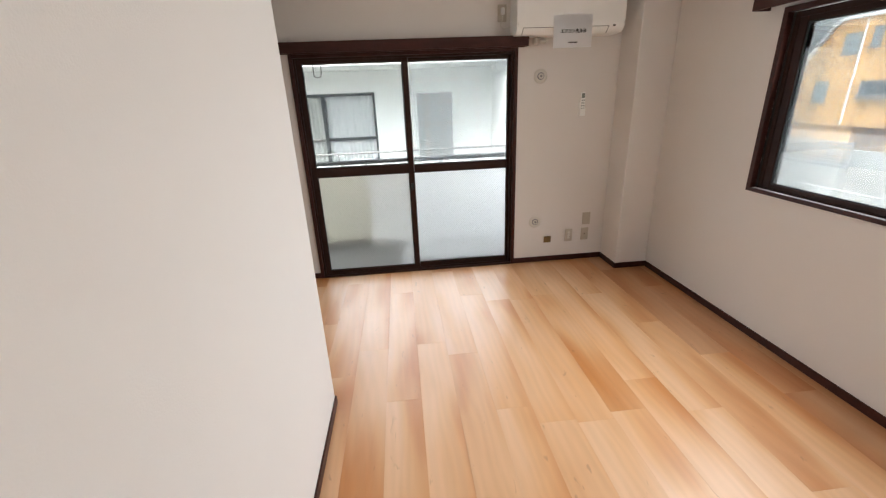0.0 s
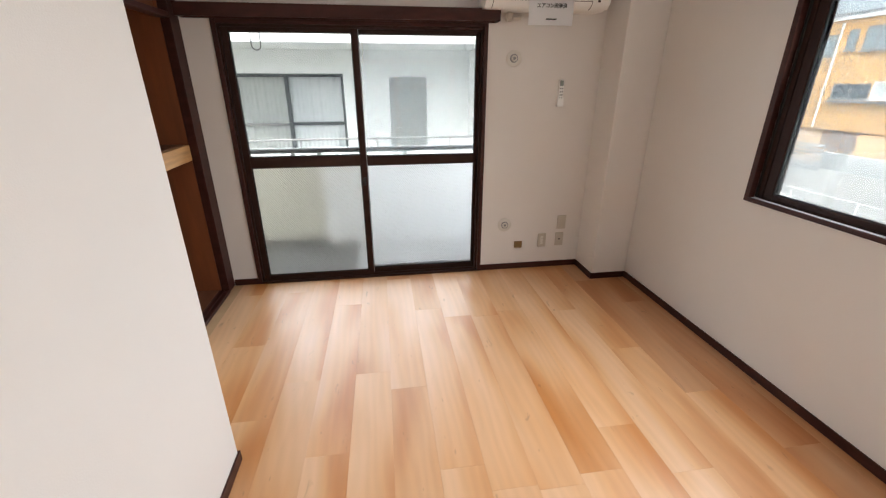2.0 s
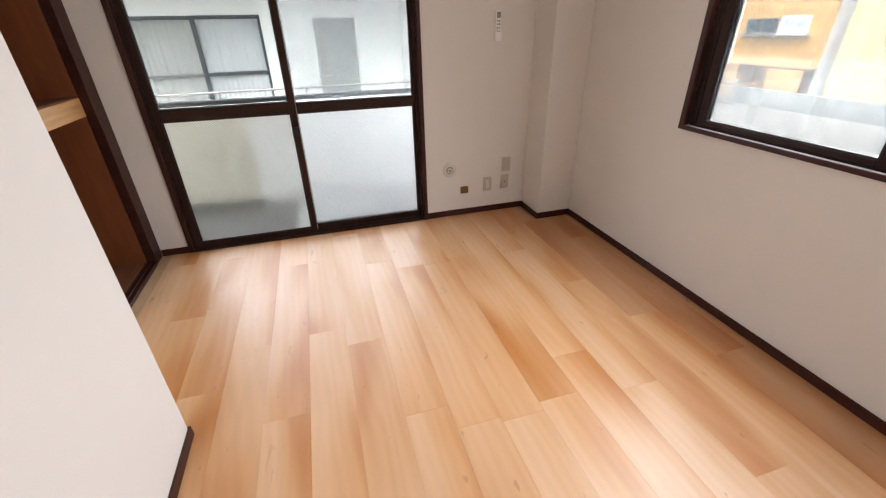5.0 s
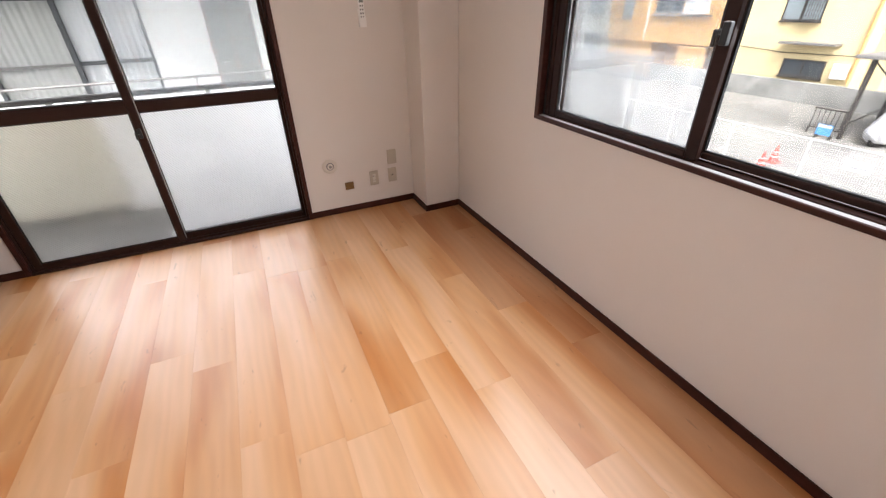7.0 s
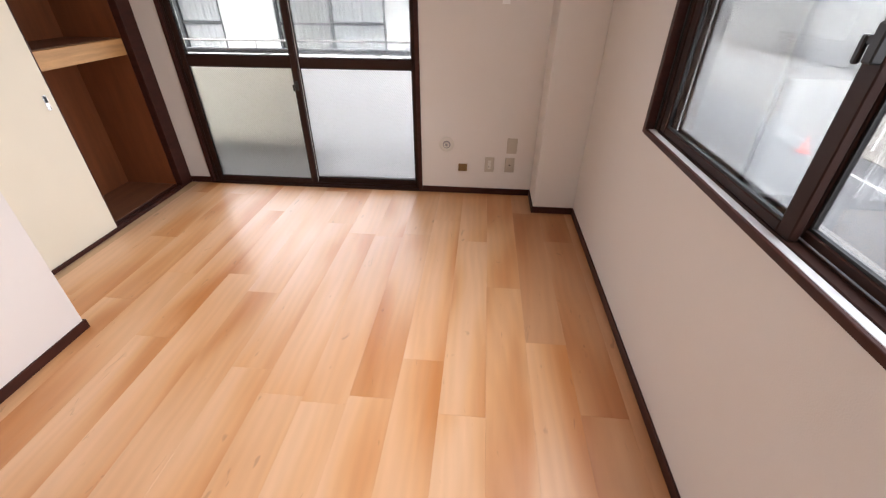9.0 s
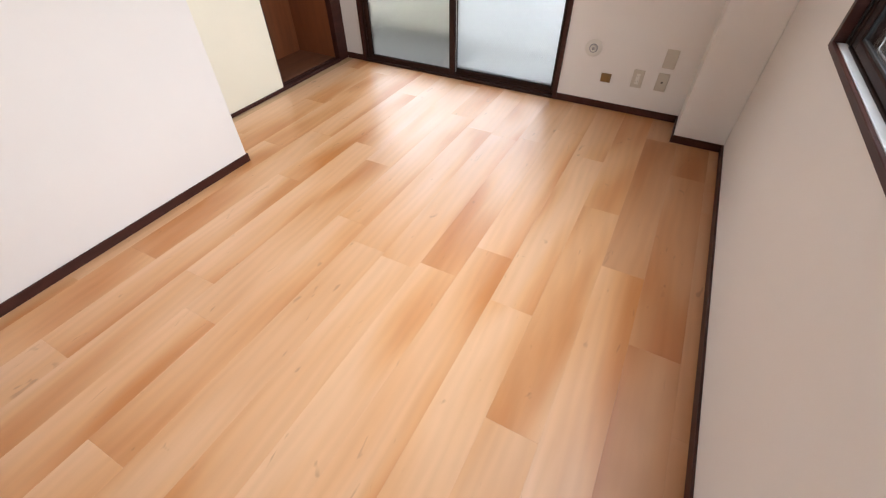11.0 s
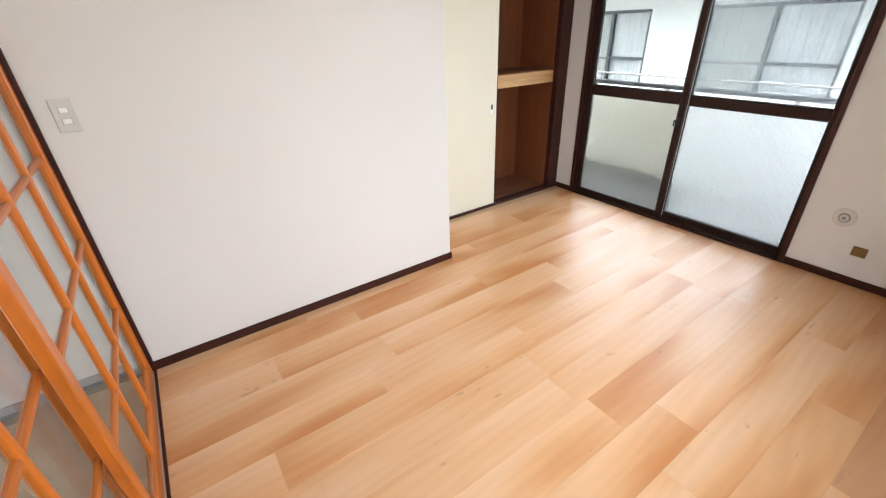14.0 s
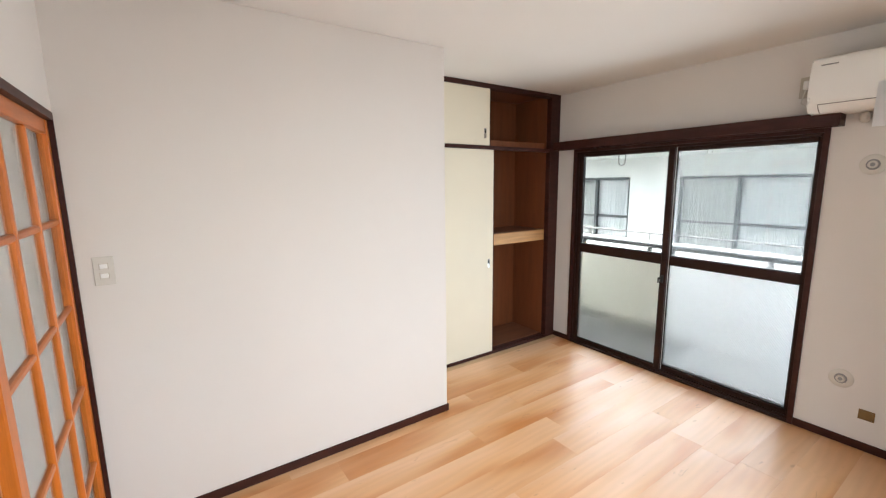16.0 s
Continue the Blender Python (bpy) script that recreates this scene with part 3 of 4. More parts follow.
part("side_board", solid([(-3.594, -3.191, -1.724, -1.714, 0.03, H)]), M_PLY, closet)
part("shelf", solid([(-3.594, -3.205, -1.713, -0.127, 1.09, 1.106)], 0.001), M_PLYF, closet)
part("shelf_beam", solid([(-3.204, -3.17, -1.713, -0.127, 1.0, 1.102)], 0.003), M_BEAM, closet, "knotty pine shelf beam")
part("upper_shelf", solid([(-3.594, -3.225, -1.713, -0.127, 1.905, 1.925)], 0.001), M_PLYF, closet)
part("upper_beam", solid([(-3.224, -3.192, -1.713, -0.127, 1.85, 1.93)], 0.003), M_PLY, closet)
part("inner_top", solid([(-3.594, -3.191, -1.713, -0.127, 2.352, 2.372)]), M_PLYF, closet)
for y in (-0.62, -1.2):
    part("shelf_bearer", solid([(-3.594, -3.21, y - 0.02, y + 0.02, 1.045, 1.089)], 0.002), M_PLY, closet)


def panel_door(x, y0, y1, z0, z1, pull_z, pull=True):
    d = part("door", solid([(x - 0.018, x, y0, y1, z0, z1)], 0.001), M_CREAM, closet, "cream papered sliding door")
    part("edge", solid([(x - 0.0185, x + 0.0012, y1, y1 + 0.007, z0, z1)], 0.0008), M_TRIM, d, "dark edge strip")
    if pull:
        h = part("pull", solid([(x - 0.001, x + 0.002, y1 - 0.062, y1 - 0.059, pull_z - 0.04, pull_z + 0.04), (x - 0.001, x + 0.002, y1 - 0.041, y1 - 0.038, pull_z - 0.04, pull_z + 0.04),
                                (x - 0.001, x + 0.002, y1 - 0.059, y1 - 0.041, pull_z + 0.037, pull_z + 0.04), (x - 0.001, x + 0.002, y1 - 0.059, y1 - 0.041, pull_z - 0.04, pull_z - 0.037),
                                (x - 0.001, x + 0.0006, y1 - 0.059, y1 - 0.041, pull_z - 0.037, pull_z)], 0.0004), M_CHROME, d, "chrome recessed pull")
        # Flat black plate gives the shade in the pull's upper half.
        part("pull_shade", solid([(x - 0.0005, x + 0.0004, y1 - 0.059, y1 - 0.041, pull_z + 0.0005, pull_z + 0.037)]), M_BLACK, d, "black plate for the shade in the pull's hollow")


panel_door(-3.130, -1.722, -0.829, 0.022, 1.842, 0.855)
panel_door(-3.158, -1.722, -0.90, 0.022, 1.842, 0.855, False)
panel_door(-3.130, -1.722, -0.876, 1.875, 2.337, 1.975)
panel_door(-3.158, -1.722, -0.93, 1.875, 2.337, 1.975, False)

# ---- air conditioner and what hangs by it ----
aircon = thing("air_conditioner", (-0.8, 0, 1.945), "white split air conditioner on the wall above the balcony door", "air conditioner")


def extrude_x(profile, x0, x1, soft=0.0):
    bm = bmesh.new()
    a = [bm.verts.new((x0, y, z)) for y, z in profile]
    b = [bm.verts.new((x1, y, z)) for y, z in profile]
    bm.faces.new(a)
    bm.faces.new(b[::-1])
    for k in range(len(profile)):
        j = (k + 1) % len(profile)
        bm.faces.new((a[k], b[k], b[j], a[j]))
    if soft:
        edges = [e for e in bm.edges if abs(e.verts[0].co.x - e.verts[1].co.x) < 1e-6]
        bmesh.ops.bevel(bm, geom=edges, offset=soft, segments=3, affect="EDGES")
    return bm


front = [(0, 2.232), (-0.185, 2.232)] + [(-0.195 - 0.022 * math.sin(a), 2.21 + 0.022 * math.cos(a)) for a in [0.2 * k for k in range(1, 8)]]
front += [(-0.219, 2.1), (-0.219, 2.03)] + [(-0.14 - 0.079 * math.cos(a), 2.02 - 0.075 * math.sin(a)) for a in [0.16 * k for k in range(1, 10)]] + [(-0.12, 1.945), (0, 1.945)]
part("body", extrude_x(front, -1.215, -0.385, 0.012), M_WHITEP, aircon, smooth=True)


def ring(a0, a1, r0, r1):
    """A strip that follows the rounded lower front of the unit."""
    steps = [a0 + (a1 - a0) * k / 6 for k in range(7)]
    return [(-0.14 - (0.079 + r1) * math.cos(a), 2.02 - (0.075 + r1) * math.sin(a)) for a in steps] + [(-0.14 - (0.079 + r0) * math.cos(a), 2.02 - (0.075 + r0) * math.sin(a)) for a in steps[::-1]]


part("flap", extrude_x(ring(0.46, 1.42, -0.004, 0.0012), -1.165, -0.51), M_WHITEP, aircon, smooth=True)
part("flap_gap", extrude_x(ring(0.415, 0.455, -0.004, 0.0008), -1.169, -0.506), M_BLACK, aircon, "dark gap over the flap")
for x in (-1.169, -0.509):
    part("flap_gap", extrude_x(ring(0.46, 1.35, -0.004, 0.0009), x, x + 0.0035), M_BLACK, aircon, "dark gap beside the flap")
part("sensor", solid([(-0.475, -0.455, -0.2165, -0.205, 1.985, 1.998)], 0.002), M_BLACK, aircon, "black remote sensor")
part("grille", solid([(-1.18, -0.42, -0.17 + 0.016 * k, -0.164 + 0.016 * k, 2.232, 2.236) for k in range(8)]), M_OLDP2, aircon, "top intake grille")
part("name_mark", solid([(-1.17, -1.10, -0.2202, -0.2185, 2.188, 2.194)]), M_GREY, aircon, "small grey maker's mark")
part("drain_bend", solid([(-1.03, -0.985, -0.05, 0, 1.89, 1.946), (-0.985, -0.92, -0.035, 0, 1.9, 1.93)], 0.012), M_OLDP2, aircon, "beige pipe cover under the unit")

notice = thing("paper_notice", (-0.79, -0.222, 1.845), "white paper notice with printed black characters hung on the air conditioner", "notice")
sheet = bmesh.new()
cols = 10
grid = [[sheet.verts.new((-0.94 + 0.298 * i / cols, -0.2235 - 0.004 * math.sin(i / cols * math.pi) - 0.006 * j / 6, 2.066 - 0.221 * j / 6)) for i in range(cols + 1)] for j in range(7)]
for j in range(6):
    for i in range(cols):
        sheet.faces.new((grid[j][i], grid[j][i + 1], grid[j + 1][i + 1], grid[j + 1][i]))
bmesh.ops.solidify(sheet, geom=sheet.faces[:], thickness=0.0006)
part("sheet", sheet, M_PAPER, notice)
part("tape", solid([(-0.86, -0.72, -0.2245, -0.2195, 2.06, 2.078)]), M_PAPER, notice, "strip of tape")
part("printed_line", solid([(-0.825, -0.755, -0.2345, -0.2325, 1.877, 1.884)]), M_INK, notice, "small printed line")
words = bpy.data.curves.new("printed_words", "FONT")
words.body, words.size, words.align_x, words.align_y = "エアコン洗浄済", 0.0285, "CENTER", "CENTER"
words.extrude, words.resolution_u, words.offset = 0.0003, 4, 0.0005
text_ob = new("text_source", words)
me = bpy.data.meshes.new_from_object(text_ob.evaluated_get(bpy.context.evaluated_depsgraph_get()))
bpy.data.objects.remove(text_ob)
me.transform(Matrix.Translation((-0.79, -0.2345, 1.955)) @ Euler((radians(90), 0, 0)).to_matrix().to_4x4())
me.materials.clear()
me.materials.append(M_INK)
wo = new("printed_words", me)
wo.parent = notice
wo.matrix_parent_inverse = Matrix.Translation(PLACE[notice.name]).inverted()
tagged(wo, "black printed characters")


for hung in (aircon, notice):
    hung.location.z -= 0.022

# ---- small fittings on the walls ----
def wall_plate(name, x, z, w, h, label, category, mat, details=(), group=""):
    """A cover plate on the balcony wall; details: (part, dx, dz, width, height, depth, material)."""
    t = thing(name, (x, 0, z - h / 2), label, category, group)
    part("plate", solid([(x - w / 2, x + w / 2, -0.007, 0, z - h / 2, z + h / 2)], 0.0025), mat, t)
    for nm, dx, dz, dw, dh, dd, dm in details:
        part(nm, solid([(x + dx - dw / 2, x + dx + dw / 2, -0.007 - dd, -0.0065, z + dz - dh / 2, z + dz + dh / 2)], min(dd, dw, dh) * 0.2), dm, t)
    return t


holes = tuple(("slot", dx, dz, 0.002, 0.007, 0.0016, M_BLACK) for dx in (-0.006, 0.006) for dz in (-0.016, 0.016))
wall_plate("power_outlet", -0.62, 0.246, 0.07, 0.117, "greyed plastic double power outlet above the skirting", "outlet", M_OLDP,
           (("insert", 0, 0, 0.024, 0.07, 0.001, M_OLDP2),) + holes)
wall_plate("aerial_socket", -0.466, 0.249, 0.07, 0.117, "greyed plastic aerial socket with a round hole", "outlet", M_OLDP,
           (("socket", 0, 0, 0.011, 0.011, 0.002, M_BLACK),))
wall_plate("blank_plate", -0.46, 0.398, 0.075, 0.117, "greyed plastic blank cover plate", "cover plate", M_OLDP)
wall_plate("gas_outlet", -0.825, 0.217, 0.068, 0.06, "small tarnished metal outlet cover", "outlet", M_BRASS, (("lid", 0, 0, 0.05, 0.04, 0.003, M_BRASS),))
ac_plate = wall_plate("aircon_outlet", -1.278, 2.10, 0.07, 0.12, "greyed outlet beside the air conditioner with its plug in", "outlet", M_OLDP,
                      (("plug", 0.0, 0.01, 0.026, 0.05, 0.03, M_WHITEP),))
bm = bmesh.new()
tube(bm, [(-1.278, -0.03, 2.085), (-1.285, -0.034, 2.045), (-1.295, -0.02, 2.01), (-1.27, -0.016, 1.99), (-1.214, -0.02, 2.0)], 0.004)
part("cord", bm, M_OLDP2, ac_plate, "pale plug cord", True)

for z, lbl in ((1.64, "round white sleeve cap high on the wall"), (0.397, "round white sleeve cap low on the wall")):
    v = thing("vent_cap", (-0.952, 0, z - 0.055), lbl, "vent cap", "vent caps")
    bm = bmesh.new()
    lathe(bm, (-0.952, 0, z), (0, -1, 0), [(0.056, 0), (0.056, 0.004), (0.052, 0.007), (0.03, 0.008)], 40)
    part("flange", bm, M_OLDP2, v, "", True)
    bm = bmesh.new()
    lathe(bm, (-0.952, -0.0079, z), (0, -1, 0), [(0.029, 0), (0.029, 0.0025), (0.026, 0.003), (0.022, 0.003)], 32)
    part("ring", bm, M_GREY, v, "dark ring", True)
    bm = bmesh.new()
    lathe(bm, (-0.952, -0.0081, z), (0, -1, 0), [(0.021, 0), (0.021, 0.010), (0.019, 0.013), (0.013, 0.013), (0.011, 0.011)], 32)
    part("cap", bm, M_OLDP2, v, "greyed inner cap", True)
    bm = bmesh.new()
    lathe(bm, (-0.952, -0.0185, z), (0, -1, 0), [(0.0105, 0), (0.0105, 0.0012), (0.006, 0.0014)], 24)
    part("hole", bm, M_GREY, v, "dark centre hole", True)
    part("mark", solid([(-0.973, -0.931, -0.0068, -0.0058, z - 0.047, z - 0.044)]), M_GREY, v)

remote = thing("remote_control", (-0.582, 0, 1.342), "white remote control in its wall holder", "remote control")
part("holder", solid([(-0.606, -0.558, -0.004, 0, 1.342, 1.45), (-0.606, -0.558, -0.026, -0.022, 1.342, 1.40), (-0.606, -0.601, -0.022, -0.004, 1.342, 1.41), (-0.563, -0.558, -0.022, -0.004, 1.342, 1.41),
                      (-0.601, -0.563, -0.022, -0.004, 1.342, 1.347)], 0.0012), M_WHITEP, remote)
part("handset", solid([(-0.6, -0.564, -0.0215, -0.0045, 1.3475, 1.53)], 0.004), M_WHITEP, remote)
part("display", solid([(-0.596, -0.568, -0.0228, -0.021, 1.485, 1.522)], 0.001), M_LCD, remote, "grey display")
for k in range(8):
    part("button", solid([(-0.594 + 0.014 * (k % 2), -0.584 + 0.014 * (k % 2), -0.0235, -0.021, 1.462 - 0.022 * (k // 2), 1.472 - 0.022 * (k // 2))], 0.001), M_GREY, remote)

remote.location.z -= 0.027

switch = thing("light_switch", (XL, -3.457, 1.155), "cream plastic switch plate with two rockers", "light switch")
part("plate", solid([(XL, XL + 0.007, -3.492, -3.422, 1.157, 1.277)], 0.0025), M_OLDP2, switch)
for z in (1.237, 1.197):
    part("rocker", solid([(XL + 0.0068, XL + 0.012, -3.47, -3.444, z - 0.009, z + 0.009)], 0.002), M_WHITEP, switch, "white rocker")
    for y in (-3.473, -3.4435):
        part("rocker_frame", solid([(XL + 0.0068, XL + 0.0085, y, y + 0.0025, z - 0.013, z + 0.013)]), M_OLDP, switch)

# ---- balcony ----
# The balcony floor is dark on the left and paler from x -2.2.
structure("balcony_floor", solid([(-7.0, -2.2, 0.16, 1.24, -0.3, -0.1)]), M_CONCD, "dark concrete balcony floor", "floor")
structure("balcony_walkway", solid([(-2.2, 0.0, 0.16, 1.24, -0.3, -0.1)]), M_CONC, "pale grey balcony floor", "floor")
# Unseen wall, added to keep the sun off the cream board's left end.
structure("wall_sun_block", solid([(-7.0, -3.72, 0.0, 0.16, -0.3, 2.58)]), M_PARA, "unseen white wall added to keep sun off the balcony", "wall")
structure("balcony_slab_above", solid([(-7.0, 0.18, 0.16, 0.8, 2.42, 2.58)]), M_PARA, "white painted balcony slab above", "slab")
structure("balcony_parapet", solid([(-2.53, 0.0, 1.12, 1.2, -0.1, 0.78)], 0.004), M_PARA, "white painted balcony parapet", "parapet")
structure("balcony_board", solid([(-7.0, -2.53, 1.13, 1.18, -0.04, 0.78)], 0.004), M_PARAC, "cream balcony screen board", "parapet")
structure("balcony_kerb", solid([(-7.0, -2.53, 1.1, 1.19, -0.1, -0.04)], 0.004), M_CONCD, "dark concrete kerb under the screen board", "kerb")
railing = thing("balcony_railing", (-2.2, 1.13, 0.78), "grey aluminium handrail on short posts along the balcony", "railing")
part("handrail", solid([(-3.7, 0.0, 1.1, 1.16, 0.85, 0.89)], 0.006), M_RAIL, railing)
for x in (-3.62, -2.78, -2.53, -1.69, -0.85):
    part("post", solid([(x - 0.02, x + 0.02, 1.115, 1.145, 0.78, 0.85)], 0.003), M_RAIL, railing)


def hook(x, y, z):
    t = thing("laundry_hook", (x, y, 2.42), "thin metal laundry pole hook hanging from the slab", "hook", "laundry hooks")
    bm = bmesh.new()
    tube(bm, [(x, y, 2.42), (x, y, z + 0.05)] + [(x - 0.035 + 0.035 * math.cos(a), y, z + 0.035 - 0.035 * math.sin(a)) for a in [0.3 * k for k in range(1, 11)]] + [(x - 0.07, y, z + 0.12)], 0.005)
    part("rod", bm, M_RAIL, t, "", True)


hook(-2.80, 0.6, 1.72)
hook(-1.12, 0.6, 1.72)
c = thing("hanging_cord", (-2.0, 0.62, 2.42), "yellowed cord hanging from the slab", "cord")
for j, dx in enumerate((-0.05, -0.01, 0.03)):
    bm = bmesh.new()
    tube(bm, [(-2.02 + dx, 0.62, 2.42), (-2.02 + dx + 0.01, 0.62, 2.0), (-2.02 + dx, 0.62, 1.55 + 0.06 * j)], 0.004, 6)
    part("strand", bm, M_CORD, c, "", True)

# ---- apartment building across the balcony ----
FY = 5.7
flats = thing("apartment_building", (-4, FY, GROUND), "white apartment building facing the balcony with curtained windows", "building")
part("wall", solid([(-16, -7.65, FY, FY + 4, GROUND, 2.7), (-5.85, -4.76, FY, FY + 4, GROUND, 2.7), (-2.6, -1.72, FY, FY + 4, GROUND, 2.7), (-0.97, 0.2, FY, FY + 4, GROUND, 2.7),
                    (-7.65, -5.85, FY, FY + 4, 1.66, 2.7), (-7.65, -5.85, FY, FY + 4, GROUND, -0.3), (-4.76, -2.6, FY, FY + 4, 1.66, 2.7), (-4.76, -2.6, FY, FY + 4, GROUND, -0.3),
                    (-1.72, -0.97, FY, FY + 4, 1.6, 2.7), (-1.72, -0.97, FY, FY + 4, GROUND, -0.3)]), M_FACADE, flats)
part("column", solid([(-0.12, 0.2, 4.38, FY - 0.002, GROUND, 2.7)], 0.01), M_FACADE, flats, "white corner column")
part("balcony_slab", solid([(-16, 0.2, 4.35, FY - 0.003, 2.08, 2.5)], 0.01), M_FACADE, flats, "white balcony slab")
part("balcony_parapet", solid([(-16, 0.0, 4.35, 4.5, -0.6, 0.44)], 0.01), M_FACADE, flats, "white solid balcony parapet")
part("balcony_floor", solid([(-16, 0.2, 4.501, FY - 0.003, -0.5, -0.3)]), M_CONC, flats)
bm = bmesh.new()
tube(bm, [(-16, 4.42, 0.585), (-4.6, 4.42, 0.585), (0.0, 4.42, 0.585)], 0.018, 8)
for k in range(12):
    tube(bm, [(-15 + 1.3 * k, 4.42, 0.43), (-15 + 1.3 * k, 4.42, 0.58)], 0.012, 6)
part("thin_handrail", bm, M_RAIL, flats, "thin grey tube handrail", True)
for x0, x1 in ((-4.76, -2.6), (-7.65, -5.85)):
    xm = (x0 + x1) / 2
    w = part("window", solid([(x0, x0 + 0.05, FY + 0.02, FY + 0.09, -0.29, 1.66), (x1 - 0.05, x1, FY + 0.02, FY + 0.09, -0.29, 1.66), (x0 + 0.05, x1 - 0.05, FY + 0.02, FY + 0.09, 1.6, 1.66),
                              (xm - 0.035, xm + 0.035, FY + 0.03, FY + 0.1, -0.29, 1.6), (xm + 0.035, x1 - 0.05, FY + 0.04, FY + 0.08, 0.71, 0.77)], 0.003), M_WFRAME, flats, "dark framed sliding window")
    part("frame_rail", solid([(x0 + 0.05, xm - 0.035, FY + 0.06, FY + 0.1, 0.71, 0.75)]), M_RAIL, w)
    bm = bmesh.new()
    for a0, a1, nm, mt in ((x0 + 0.05, xm, "curtain", M_CURTD), (xm, x1 - 0.05, "curtain", M_CURT)):
        bm = bmesh.new()
        nfold = 60
        low = [bm.verts.new((a0 + (a1 - a0) * k / nfold, FY + 0.115 + 0.006 * math.sin(k * 1.25) + 0.005 * math.sin(k * 0.53), -0.28)) for k in range(nfold + 1)]
        top = [bm.verts.new((a0 + (a1 - a0) * k / nfold, FY + 0.115 + 0.005 * math.sin(k * 1.25) + 0.006 * math.sin(k * 0.53), 1.64)) for k in range(nfold + 1)]
        for k in range(nfold):
            bm.faces.new((low[k], low[k + 1], top[k + 1], top[k]))
        bmesh.ops.solidify(bm, geom=bm.faces[:], thickness=0.004)
        part(nm, bm, mt, w, "pleated curtain behind the glass", True)
gd = part("door", solid([(-1.72, -0.97, FY + 0.05, FY + 0.1, -0.3, 1.6)], 0.003), M_DOORG, flats, "grey steel door")
part("handle", solid([(-1.62, -1.50, FY + 0.0, FY + 0.05, 0.62, 0.65)], 0.004), M_CHROME, gd)
part("roof", solid([(-16.2, 0.4, FY - 0.4, FY + 4.2, 2.7, 2.85)]), M_CONC, flats)

# ---- street side ----
structure("ground", solid([(-400, 400, -400, 400, GROUND - 0.3, GROUND - 0.06)]), M_CONC, "grey paved ground around the houses", "ground")
structure("road", solid([(0.6, 10.6, -60, 80, GROUND - 0.06, GROUND - 0.02)]), M_ASPH, "grey asphalt street", "road")
structure("gravel_lot", solid([(10.62, 22.0, -30, 60, GROUND - 0.06, GROUND)]), M_GRAV, "pale gravel lot behind the fence", "ground")
structure("road_marking", solid([(9.3, 9.42, -60, 9.5, GROUND - 0.0195, GROUND - 0.016), (9.85, 9.97, 10.0, 14.0, GROUND - 0.0195, GROUND - 0.016), (9.0, 10.3, 9.6, 9.75, GROUND - 0.0195, GROUND - 0.016),
                                 (9.2, 9.9, 10.8, 10.9, GROUND - 0.0195, GROUND - 0.016), (9.2, 9.9, 11.8, 11.9, GROUND - 0.0195, GROUND - 0.016)]), M_PAINT, "white painted road lines", "road marking")

FX, FT = 11.3, GROUND + 1.2
fence = thing("mesh_fence", (FX, 6, GROUND), "low white wire mesh fence along the lot", "fence")
yy = [-7.65 + 2.0 * k for k in range(16)]
for y in yy:
    part("post", solid([(FX - 0.024, FX + 0.024, y - 0.024, y + 0.024, GROUND, FT + 0.03)], 0.006), M_FASCIA, fence)
for a, b in zip(yy, yy[1:]):
    wr = 0.003 if a < 2.0 else 0.0016
    bm = solid([(FX - 0.003, FX + 0.003, a + 0.03 + 0.05 * k - wr, a + 0.03 + 0.05 * k + wr, GROUND + 0.06, FT) for k in range(39)]
               + [(FX - 0.009, FX - 0.003, a + 0.024, b - 0.024, GROUND + 0.08 + 0.125 * k - wr, GROUND + 0.08 + 0.125 * k + wr) for k in range(9)])
    part("top_rail", solid([(FX - 0.014, FX + 0.014, a + 0.025, b - 0.025, FT, FT + 0.028)], 0.004), M_FASCIA, fence)
    part("mesh_panel", bm, M_WIRE, fence, "white wire mesh panel")
board = thing("fence_sign", (FX - 0.02, 1.2, FT - 0.5), "small white sign hung on the mesh fence", "sign")
part("panel", solid([(FX - 0.03, FX - 0.022, 0.95, 1.5, FT - 0.5, FT - 0.25)], 0.003), M_FASCIA, board)
part("text_line", solid([(FX - 0.0315, FX - 0.0295, 1.05, 1.4, FT - 0.42, FT - 0.39)]), M_GREY, board)


def cone(x, y, h=0.52):
    c = thing("traffic_cone", (x, y, GROUND), "red plastic traffic cone with white bands", "traffic cone", "traffic cones")
    part("base", solid([(x - 0.18, x + 0.18, y - 0.18, y + 0.18, GROUND, GROUND + 0.03)], 0.008), M_CONE, c)
    for i, (a, b, mt) in enumerate(((0.03, 0.16, M_CONE), (0.16, 0.2, M_WIRE), (0.2, 0.3, M_CONE), (0.3, 0.34, M_WIRE), (0.34, h, M_CONE))):
        bm = bmesh.new()
        lathe(bm, (x, y, GROUND), (0, 0, 1), [(0.12 * (1 - a / h) + 0.018, a), (0.12 * (1 - b / h) + 0.018, b)], 16)
        part("cone_body" if mt is M_CONE else "white_band", bm, mt, c, "", True)


for x, y in ((11.75, 3.5), (12.65, 3.66), (9.1, 10.05), (10.2, 10.35)):
    cone(x, y)
rw = structure("retaining_wall", solid([(22.0, 22.25, -8, 16.6, GROUND - 0.1, -2.02)] , 0.01), M_CONC, "stained grey concrete retaining wall", "wall")
for y in (10.4, 8.7, 7.0, 12.2, 5.2):
    for dz in (0.0, 0.12):
        for dy in (-0.18, 0.0, 0.18):
            part("weep_hole", solid([(21.985, 22.01, y + dy - 0.022, y + dy + 0.022, -2.83 + dz, -2.795 + dz)], 0.004), M_BLACK, rw)


